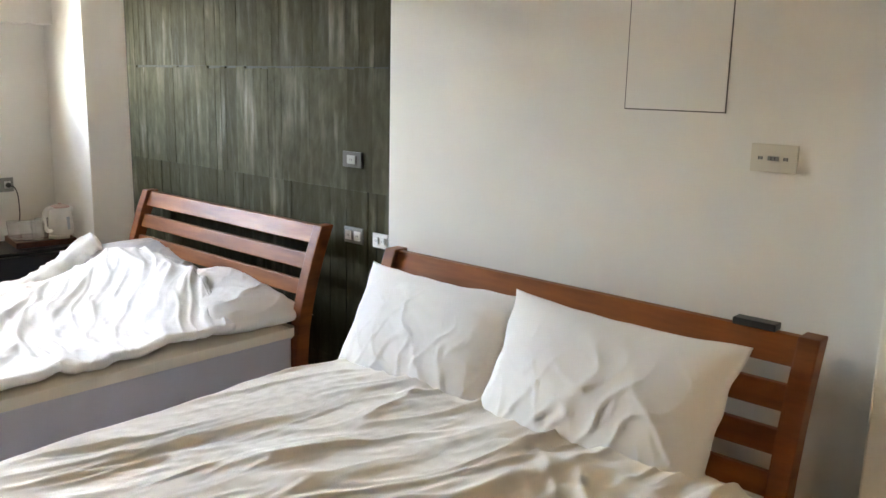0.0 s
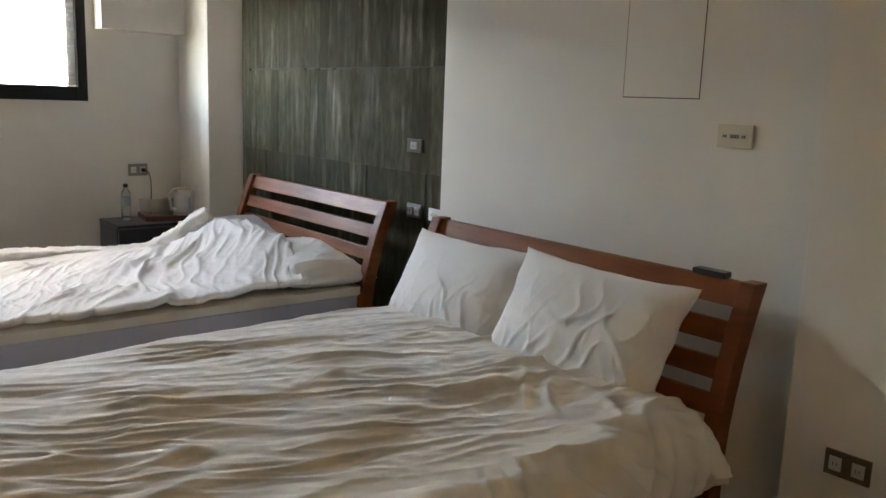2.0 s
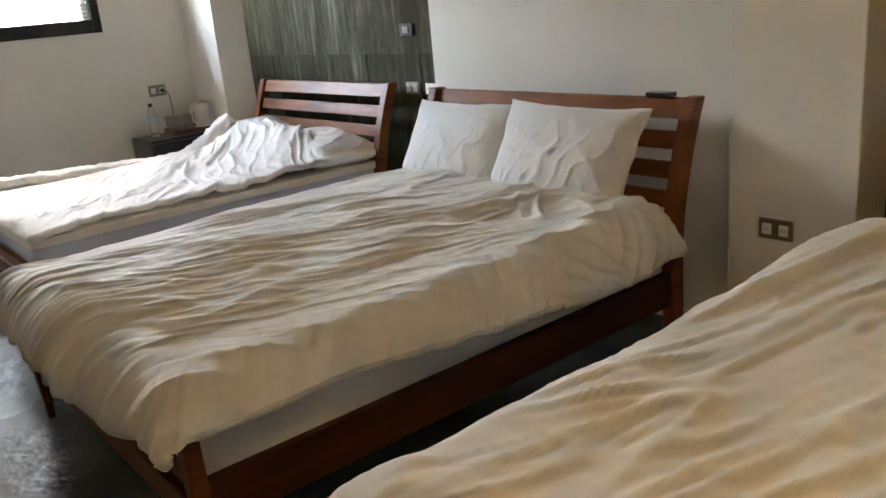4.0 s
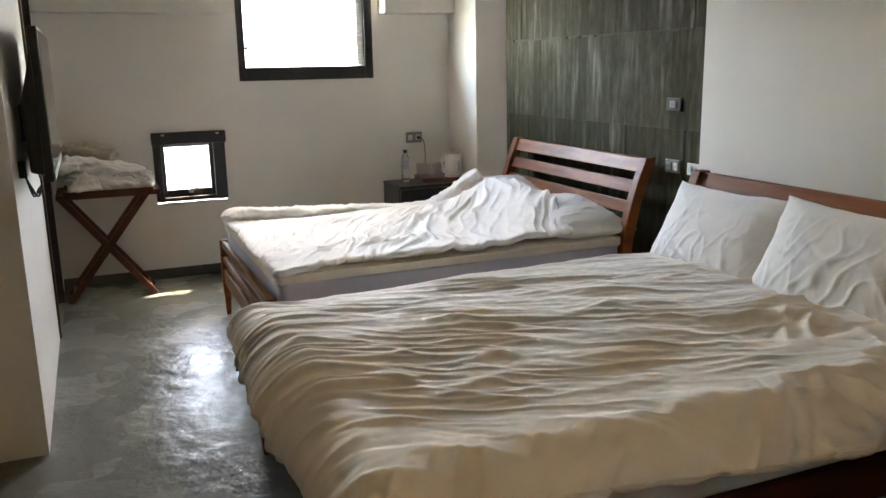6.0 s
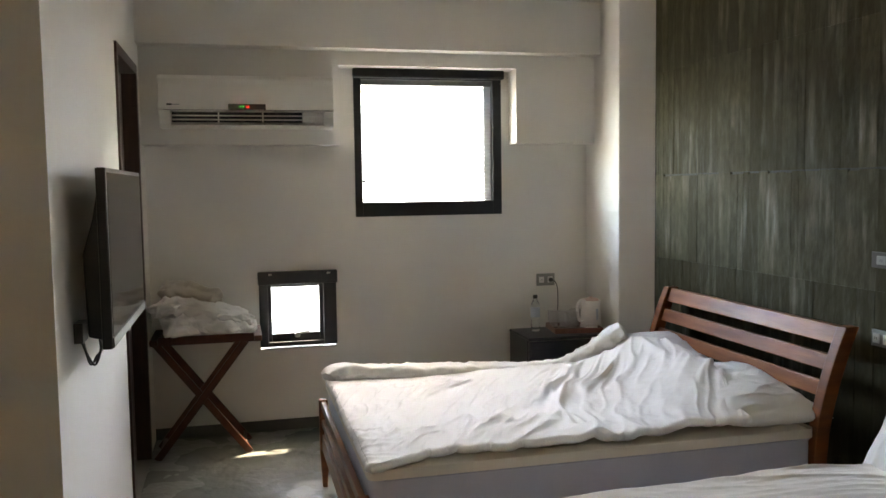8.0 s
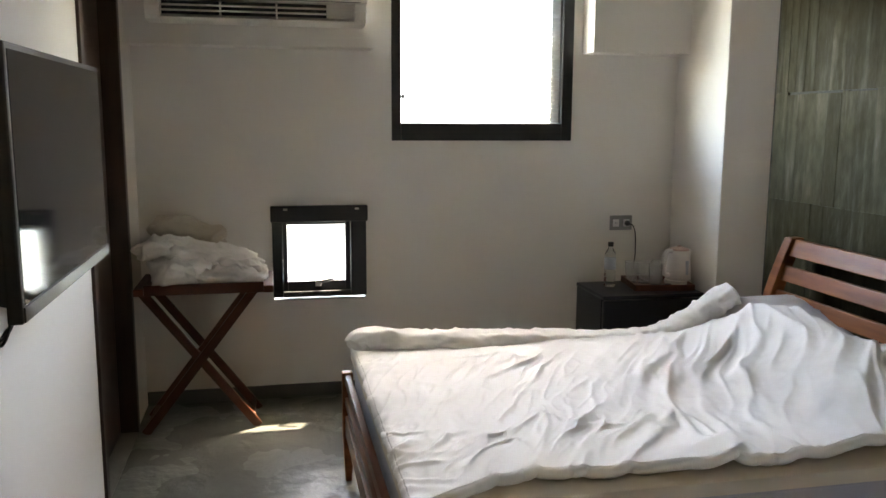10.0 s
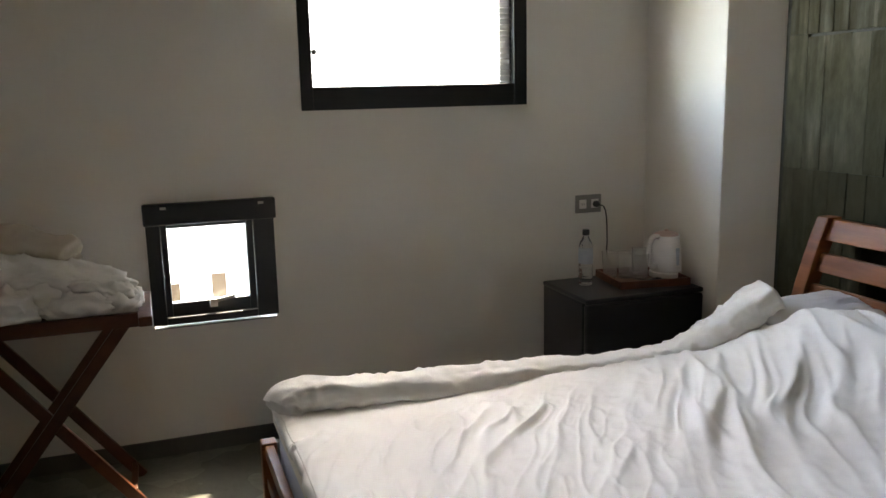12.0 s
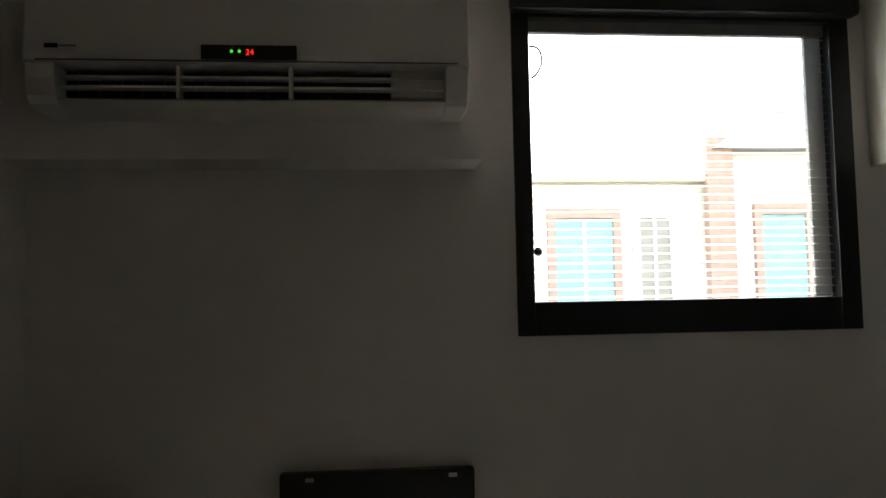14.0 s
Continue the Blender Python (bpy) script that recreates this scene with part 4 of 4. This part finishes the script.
part("door_handle", bm, STEEL, leaf, "steel lever handle", smooth=50)

hook = thing("robe_hook", (-1.010, YH, 1.74), "small round steel robe hook on the wall", "hook")
bm = bmesh.new()
lathe(bm, [(0.026, 0), (0.026, 0.006), (0.012, 0.01), (0.01, 0.035), (0.017, 0.042), (0.016, 0.05), (0.008, 0.055)], (0, 0, 0), 18)
bm.transform(Matrix.Translation((-1.010, YH, 1.755)) @ Matrix.Rotation(radians(90), 4, "X"))
part("peg", bm, BRONZE, hook, smooth=40)

# ---- luggage rack with spare bedding ----
rack = thing("luggage_rack", (-0.355, 5.45, 0), "folding red-brown wooden luggage rack with crossed legs", "luggage rack")
RX0, RX1, RZ = -0.672, -0.035, 0.7
for y in (5.32, 5.57):
    for a, b in ((-0.66, -0.125), (-0.122, -0.655)):
        bm = bmesh.new()
        dy = 0.0 if a < b else 0.024
        beam_between(bm, (a, y + dy, 0.0), (b, y + dy, RZ), 0.042, 0.022, (0, 1, 0))
        part("leg", bm, RACKWOOD, rack, bevel=0.003)
for x in (RX0, RX1 - 0.045):
    part("top_rail", boxes(((x, 5.24, RZ - 0.005), (x + 0.045, 5.65, RZ + 0.03))), RACKWOOD, rack, bevel=0.004)
for y in (5.25, 5.63):
    part("tray_side", boxes(((RX0 + 0.045, y, RZ - 0.005), (RX1 - 0.045, y + 0.02, RZ + 0.045))), RACKWOOD, rack, bevel=0.003)
part("tray_bottom", boxes(((RX0 + 0.045, 5.27, RZ), (RX1 - 0.045, 5.63, RZ + 0.012))), RACKWOOD, rack)
for x in (-0.64, -0.16):
    part("stretcher", boxes(((x, 5.34, 0.04), (x + 0.022, 5.58, 0.065))), RACKWOOD, rack, bevel=0.003)


def fold_blob(bm, c, rad, turn, seed, n=72, k=44):
    """One soft crumpled fold of a cloth heap."""
    m = Matrix.Translation(c) @ Matrix.Rotation(radians(turn[1]), 4, "Y") @ Matrix.Rotation(radians(turn[0]), 4, "Z")
    rows = []
    for i in range(k + 1):
        th = math.pi * (0.02 + 0.96 * i / k)
        row = []
        for j in range(n):
            ph = 2 * math.pi * j / n
            p = Vector((math.cos(th), math.sin(th) * math.cos(ph), math.sin(th) * math.sin(ph)))
            q = p + Vector((nz(p.x * 2, p.y * 2, seed), nz(p.y * 2, p.z * 2, seed + 3), 0)) * 0.25
            fade = min(1.0, 1.6 * math.sin(th))
            e = Vector((math.copysign(abs(p.x) ** 0.8, p.x) * rad[0], p.y * rad[1], p.z * rad[2])) * (0.95 + 0.3 * nz(q.x * 1.4 + seed, q.y * 1.4, q.z * 1.4))
            w = m @ e
            g = w + 0.03 * Vector((nz(w.x * 6, w.y * 6, seed), nz(w.y * 6, w.z * 6, seed + 5), nz(w.z * 6, w.x * 6, seed + 9)))
            w += (m.to_3x3() @ p) * fade * (0.02 * ridge(nz(g.x * 7 + seed, g.y * 9, g.z * 11), 0.15) + 0.012 * ridge(nz(g.x * 13, g.y * 15 + seed, g.z * 18), 0.15) + 0.005 * ridge(nz(g.x * 26, g.y * 28, g.z * 30 + seed), 0.18) - 0.008)
            w.z = max(w.z, RZ + 0.014)
            row.append(bm.verts.new(w))
        rows.append(row)
    for r0, r1 in zip(rows, rows[1:]):
        for j in range(n):
            bm.faces.new((r0[j], r0[(j + 1) % n], r1[(j + 1) % n], r1[j]))
    bm.faces.new(rows[0][::-1]), bm.faces.new(rows[-1])


pile = thing("crumpled_duvet", (-0.345, 5.4, RZ + 0.013), "crumpled white duvet piled on the luggage rack", "bedding")
for nm, folds in (("lower_fold", (((-0.5, 5.36, 0.775), (0.11, 0.1, 0.075), (20, 5), 71), ((-0.27, 5.37, 0.755), (0.15, 0.1, 0.05), (-8, 4), 73), ((-0.15, 5.42, 0.765), (0.1, 0.1, 0.06), (10, 12), 75), ((-0.37, 5.46, 0.8), (0.2, 0.1, 0.09), (5, 0), 83))),
                  ("upper_fold", (((-0.36, 5.45, 0.865), (0.27, 0.11, 0.055), (-4, 11), 77), ((-0.58, 5.42, 0.9), (0.09, 0.11, 0.05), (0, -10), 79), ((-0.2, 5.4, 0.815), (0.13, 0.09, 0.05), (-20, 14), 81)))):
    bm = bmesh.new()
    for c, rad, turn, seed in folds:
        fold_blob(bm, c, rad, turn, seed)
    part(nm, bm, COTTON, pile, smooth=180)
blanket = thing("folded_blanket", (-0.42, 5.58, RZ + 0.02), "folded beige blanket behind the crumpled duvet", "bedding")
for z, w, seed in ((0.82, 0.21, 91), (0.925, 0.2, 93)):
    bm = bmesh.new()
    fold_blob(bm, (-0.43 - (z - 0.78) * 0.12, 5.575, z), (w, 0.085, 0.095), (0, 9), seed)
    part("layer", bm, BEIGE, blanket, smooth=180)

# ---- fridge and what stands on it ----
FX0, FX1, FY0, FY1, FZ = 1.612, 2.165, 5.14, 5.54, 0.63
fridge = thing("mini_fridge", ((FX0 + FX1) / 2, (FY0 + FY1) / 2, 0), "small black refrigerator standing in the corner", "fridge")
part("body", boxes(((FX0, FY0 + 0.045, 0.02), (FX1, FY1, FZ - 0.022))), FRIDGE_M, fridge, bevel=0.006)
part("door", boxes(((FX0, FY0, 0.035), (FX1, FY0 + 0.04, FZ - 0.024))), FRIDGE_M, fridge, bevel=0.012)
part("top", boxes(((FX0 - 0.004, FY0 + 0.005, FZ - 0.021), (FX1 + 0.004, FY1, FZ))), FRIDGE_M, fridge, bevel=0.008)
for x in (FX0 + 0.05, FX1 - 0.08):
    for y in (FY0 + 0.08, FY1 - 0.06):
        part("foot", boxes(((x, y, 0), (x + 0.03, y + 0.03, 0.022))), BLACKPLASTIC, fridge)

tray = thing("serving_tray", (1.98, 5.36, FZ), "red-brown wooden tray on the fridge", "tray")
tm = Matrix.Translation((2.0, 5.355, FZ)) @ Matrix.Rotation(radians(-8), 4, "Z")
for nm, a, b in (("base", (-0.15, -0.13, 0.001), (0.15, 0.13, 0.012)), ("rim", (-0.16, -0.14, 0.001), (0.16, -0.13, 0.034)), ("rim", (-0.16, 0.13, 0.001), (0.16, 0.14, 0.034)),
                 ("rim", (-0.16, -0.13, 0.001), (-0.15, 0.13, 0.034)), ("rim", (0.15, -0.13, 0.001), (0.16, 0.13, 0.034))):
    bm = boxes((a, b))
    bm.transform(tm)
    part(nm, bm, TRAYWOOD, tray, bevel=0.002)


def bottle(c):
    t = thing("water_bottle", c, "clear plastic water bottle with a black cap", "bottle")
    bm = bmesh.new()
    prof = [(0.028, 0.001), (0.031, 0.006)]
    for k in range(6):
        prof += [(0.031, 0.02 + 0.022 * k), (0.0285, 0.027 + 0.022 * k), (0.031, 0.034 + 0.022 * k)]
    prof += [(0.031, 0.165), (0.026, 0.185), (0.015, 0.205), (0.0125, 0.215), (0.0125, 0.222)]
    lathe(bm, prof, c, 20)
    part("body", bm, PET, t, smooth=60)
    bm = bmesh.new()
    lathe(bm, [(0.0315, 0.095), (0.0318, 0.1), (0.0318, 0.15), (0.0315, 0.155)], c, 20)
    part("label", bm, LABEL, t, "pale printed wrapper", smooth=60)
    bm = bmesh.new()
    lathe(bm, [(0.0145, 0.218), (0.0155, 0.222), (0.0155, 0.238), (0.014, 0.242)], c, 16)
    part("cap", bm, BLACKPLASTIC, t, "black screw cap", smooth=40)


def tumbler(c, h=0.115):
    t = thing("drinking_glass", c, "clear drinking glass on the tray", "glass", "glasses on the tray")
    bm = bmesh.new()
    lathe(bm, [(0.029, 0.0), (0.038, h), (0.0355, h), (0.0275, 0.008), (0.001, 0.008)], c, 20)
    part("bowl", bm, TUMBLER, t, smooth=40)
    return t


def kettle(c):
    t = thing("electric_kettle", c, "white plastic electric kettle on the tray", "kettle")
    bm = bmesh.new()
    lathe(bm, [(0.07, 0.0), (0.072, 0.006), (0.072, 0.02), (0.066, 0.023)], c, 28)
    part("power_base", bm, PLASTICWHITE, t, smooth=40)
    bm = bmesh.new()
    lathe(bm, [(0.066, 0.024), (0.069, 0.03), (0.067, 0.08), (0.06, 0.14), (0.055, 0.178), (0.053, 0.182)], c, 28)
    part("jug", bm, PLASTICWHITE, t, smooth=40)
    bm = bmesh.new()
    lathe(bm, [(0.053, 0.182), (0.05, 0.19), (0.03, 0.197), (0.012, 0.199), (0.01, 0.206), (0.004, 0.208)], c, 28)
    part("lid", bm, KETTLELID, t, "pinkish plastic lid", smooth=40)
    bm = bmesh.new()
    m = Matrix.Translation(c) @ Matrix.Rotation(radians(195), 4, "Z")
    tube(bm, [m @ Vector(p) for p in curve_points([(0.045, 0, 0.178), (0.085, 0, 0.182), (0.108, 0, 0.15), (0.108, 0, 0.09), (0.095, 0, 0.055), (0.062, 0, 0.05)], 6)], 0.011, 10)
    part("handle", bm, PLASTICWHITE, t, smooth=60)
    bm = bmesh.new()
    m = Matrix.Translation(c) @ Matrix.Rotation(radians(15), 4, "Z")
    tube(bm, [m @ Vector(p) for p in ((0.045, 0, 0.15), (0.062, 0, 0.163), (0.074, 0, 0.178))], [0.026, 0.02, 0.012], 12)
    part("spout", bm, PLASTICWHITE, t, smooth=60)
    bm = bmesh.new()
    m = Matrix.Translation(c) @ Matrix.Rotation(radians(285), 4, "Z")
    prism(bm, [(-0.009, 0.055), (0.009, 0.055), (0.008, 0.13), (-0.008, 0.13)], "x", 0.055, 0.0685)
    bm.transform(m)
    part("water_gauge", bm, LABEL, t, bevel=0.002)


bottle(Vector((1.745, 5.4, FZ)))
for x, y in ((1.885, 5.43), (1.945, 5.4), (1.985, 5.345), (2.045, 5.44)):
    tumbler(Vector((x, y, FZ + 0.0125)))
kettle(Vector((2.125, 5.36, FZ + 0.0125)))

packet = thing("tea_sachet", Vector((2.02, 5.27, FZ + 0.013)), "small dark crumpled sachet on the tray", "sachet")
sach = np.array([[(1.985 + 0.075 * j / 8, 5.25 + 0.045 * i / 5 + 0.006 * math.sin(j), FZ + 0.019 + 0.012 * math.sin(math.pi * i / 5) * math.sin(math.pi * j / 8) + 0.003 * nz(j * 0.9, i * 0.9, 61)) for j in range(9)] for i in range(6)])
part("wrapper", sheet_mesh(sach, 0.005), BLACKPLASTIC, packet, smooth=60)

# plug and its cable from the socket to the kettle
flex = thing("power_cable", Vector((1.985, NY - 0.02, 0.93)), "black plug and cable hanging from the wall socket", "cable")
bm = bmesh.new()
lathe(bm, [(0.016, 0), (0.016, 0.016), (0.01, 0.026), (0.006, 0.034)], (0, 0, 0), 14)
bm.transform(Matrix.Translation((1.983, NY - 0.013, 0.928)) @ Matrix.Rotation(radians(90), 4, "X"))
part("plug", bm, BLACKPLASTIC, flex, smooth=40)
bm = bmesh.new()
c0 = Vector((1.983, NY - 0.045, 0.928))
tube(bm, curve_points([c0, c0 + Vector((0.015, -0.02, -0.01)), c0 + Vector((0.035, -0.01, -0.06)), c0 + Vector((0.035, -0.02, -0.16)), c0 + Vector((0.02, -0.06, -0.265)), (2.05, 5.5, FZ + 0.012)], 8), 0.0035, 6)
part("cord", bm, BLACKPLASTIC, flex, smooth=60)

# phone-sized black box lying on the middle headboard
rem = thing("remote_control", (2.189, 1.247, 0.986), "black remote control lying on the headboard", "remote")
part("casing", boxes(((2.167, 1.19, 0.9865), (2.211, 1.305, 1.006))), BLACKPLASTIC, rem, bevel=0.004)

# wooden clothes stand that the walk passes close by
stand = thing("clothes_stand", (-0.8, 1.0, 0), "dark red-brown wooden clothes stand with slanting legs", "clothes stand")
for s in (1, -1):
    bm = bmesh.new()
    beam_between(bm, (-0.8 + s * 0.236, 1.0, 0.0), (-0.8 + s * 0.012, 1.0, 1.62), 0.05, 0.03, (0, 1, 0))
    part("leg", bm, RACKWOOD, stand, bevel=0.004)
part("crossbar", boxes(((-0.97, 1.017, 0.43), (-0.63, 1.035, 0.47))), RACKWOOD, stand, bevel=0.003)
part("top_block", boxes(((-0.83, 0.98, 1.6), (-0.77, 1.02, 1.66))), RACKWOOD, stand, bevel=0.003)

# warm ceiling lamp over the rear of the room
lamp_t = thing("ceiling_lamp", (0.15, -0.95, H), "round warm-white ceiling lamp", "lamp")
bm = bmesh.new()
lathe(bm, [(0.2, -0.07), (0.21, -0.05), (0.2, -0.005), (0.19, -0.001)], (0.15, -0.95, H), 28)
part("shade", bm, glow("warm_lamp_diffuser", (1.0, 0.71, 0.39), LAMP), lamp_t, smooth=40)

# ---- outside ----
setting("ground", boxes(((-300, 6.6, -6.2), (300, 600, -6.0))), ASPHALT)


def facade():
    b = thing("apartment_building", Vector((5, 18, -6)), "cream rendered house across the street with turquoise shutters", "house")
    part("wall", boxes(((-8, 18, -6), (6.6, 26, 3.68))), FACADE, b)
    part("cornice", boxes(((-8.1, 17.8, 3.682), (6.62, 26.1, 3.85))), FACADE, b, bevel=0.03)
    part("string_course", boxes(((-8.05, 17.88, 0.85), (6.6, 17.998, 1.05))), FACADE, b)
    def win(x0, x1, z0, z1, m, trim):
        w = part("window", boxes(((x0, 17.95, z0), (x1, 17.99, z1))), m, b)
        part("surround", boxes(((x0 - 0.14, 17.9, z0 - 0.1), (x0 - 0.005, 17.998, z1 + 0.18)), ((x1 + 0.005, 17.9, z0 - 0.1), (x1 + 0.14, 17.998, z1 + 0.18)), ((x0 - 0.005, 17.9, z1 + 0.005), (x1 + 0.005, 17.998, z1 + 0.18))), trim, w)
        part("mullion", boxes((((x0 + x1) / 2 - 0.03, 17.92, z0), ((x0 + x1) / 2 + 0.03, 17.948, z1))), FACADE2, w)
        part("sill", boxes(((x0 - 0.2, 17.85, z0 - 0.2), (x1 + 0.2, 17.998, z0 - 0.105))), FACADE2, w)
    for x0, x1, m, tr in ((-4.2, -3.1, SHUTTER, BRICKRED), (-1.2, -0.2, SHUTTER, BRICKRED), (0.9, 1.9, SHUTTER, BRICKRED), (3.69, 4.75, SHUTTER, BRICKRED), (5.25, 5.8, BROWNWIN, FACADE2)):
        win(x0, x1, 1.3, 3.03, m, tr)
    for x0, x1, z1 in ((-3.4, -2.9, -1.8), (-0.9, -0.5, -1.8), (-0.012, 0.085, -1.9), (0.18, 0.404, -1.9), (0.98, 1.235, -1.77), (3.6, 4.1, -1.8), (5.4, 5.9, -1.8)):
        w = part("window", boxes(((x0, 17.95, -2.24), (x1, 17.99, z1))), DARKWIN, b)
        part("sill", boxes(((x0 - 0.04, 17.93, -2.29), (x1 + 0.04, 17.998, -2.242))), FACADE2, w)
    part("doorway_panel", boxes(((1.02, 17.96, -3.6), (1.9, 17.995, -2.4))), BRICKRED, b)
    for x0, x1 in ((-3.4, -2.5), (0.2, 1.1), (3.4, 4.3)):
        win(x0, x1, -5.4, -4.0, BROWNWIN, FACADE2)
    c = thing("apartment_building", Vector((11, 18, -6)), "taller grey-cream house with a tiled roof across the street", "house")
    part("wall", boxes(((6.64, 17.9, -6), (15, 26, 4.25))), FACADE2, c)
    part("pier", boxes(((6.46, 17.7, -6), (6.95, 17.898, 4.5))), BRICKRED, c)
    bm = bmesh.new()
    prism(bm, [(6.55, 4.252), (15.3, 4.252), (13.5, 5.8), (8.4, 5.5)], "y", 17.6, 26)
    part("roof", bm, ROOFTILE, c)
    for x0, x1 in ((7.52, 8.35), (9.6, 10.5), (12, 12.9)):
        for z0, z1 in ((1.3, 3.07), (-2.2, -0.8)):
            w = part("window", boxes(((x0, 17.84, z0), (x1, 17.885, z1))), SHUTTER, c)
            part("surround", boxes(((x0 - 0.15, 17.8, z0 - 0.1), (x0 - 0.005, 17.898, z1 + 0.2)), ((x1 + 0.005, 17.8, z0 - 0.1), (x1 + 0.15, 17.898, z1 + 0.2)), ((x0 - 0.005, 17.8, z1 + 0.005), (x1 + 0.005, 17.898, z1 + 0.2))), BRICKRED, w)


facade()

# ---- board marks of the concrete wall, each board a piece ----
def boards(parent, y0, y1, seed):
    rnd = random.Random(seed)
    rows = [(0.0, 0.38), (0.38, 1.143), (1.143, 1.651), (1.651, 2.271), (2.271, H)]
    for z0, z1 in rows:
        y = y0
        while y < y1 - 0.01:
            band = z0 == 1.143
            w = rnd.choice((0.045, 0.055, 0.07, 0.09, 0.11))
            e = y1 if y1 - (y + w) < 0.04 else y + w
            d = rnd.uniform(0, 0.0022)
            g = rnd.choice((0.0001, 0.0001, 0.0005, 0.0016, 0.003))
            drop = rnd.uniform(0, 0.012) if band else 0.0
            bm = boxes(((XC + d, y + g, z0 + 0.0004), (XC + 0.0118, e - g, z1 - 0.0004 - drop)))
            # The middle row gets most of the boards with the reflection painted in.
            part("board", bm, SEALED_SHEEN if rnd.random() < (0.8 if band else 0.3 if z0 > 1.2 else 0.08) else CONCRETE, parent)
            y = e


boards(wall_c, 2.8, 4.955, 5)
boards(bpy.data.objects["wall_east_rear"], -1.3, 0.475, 8)
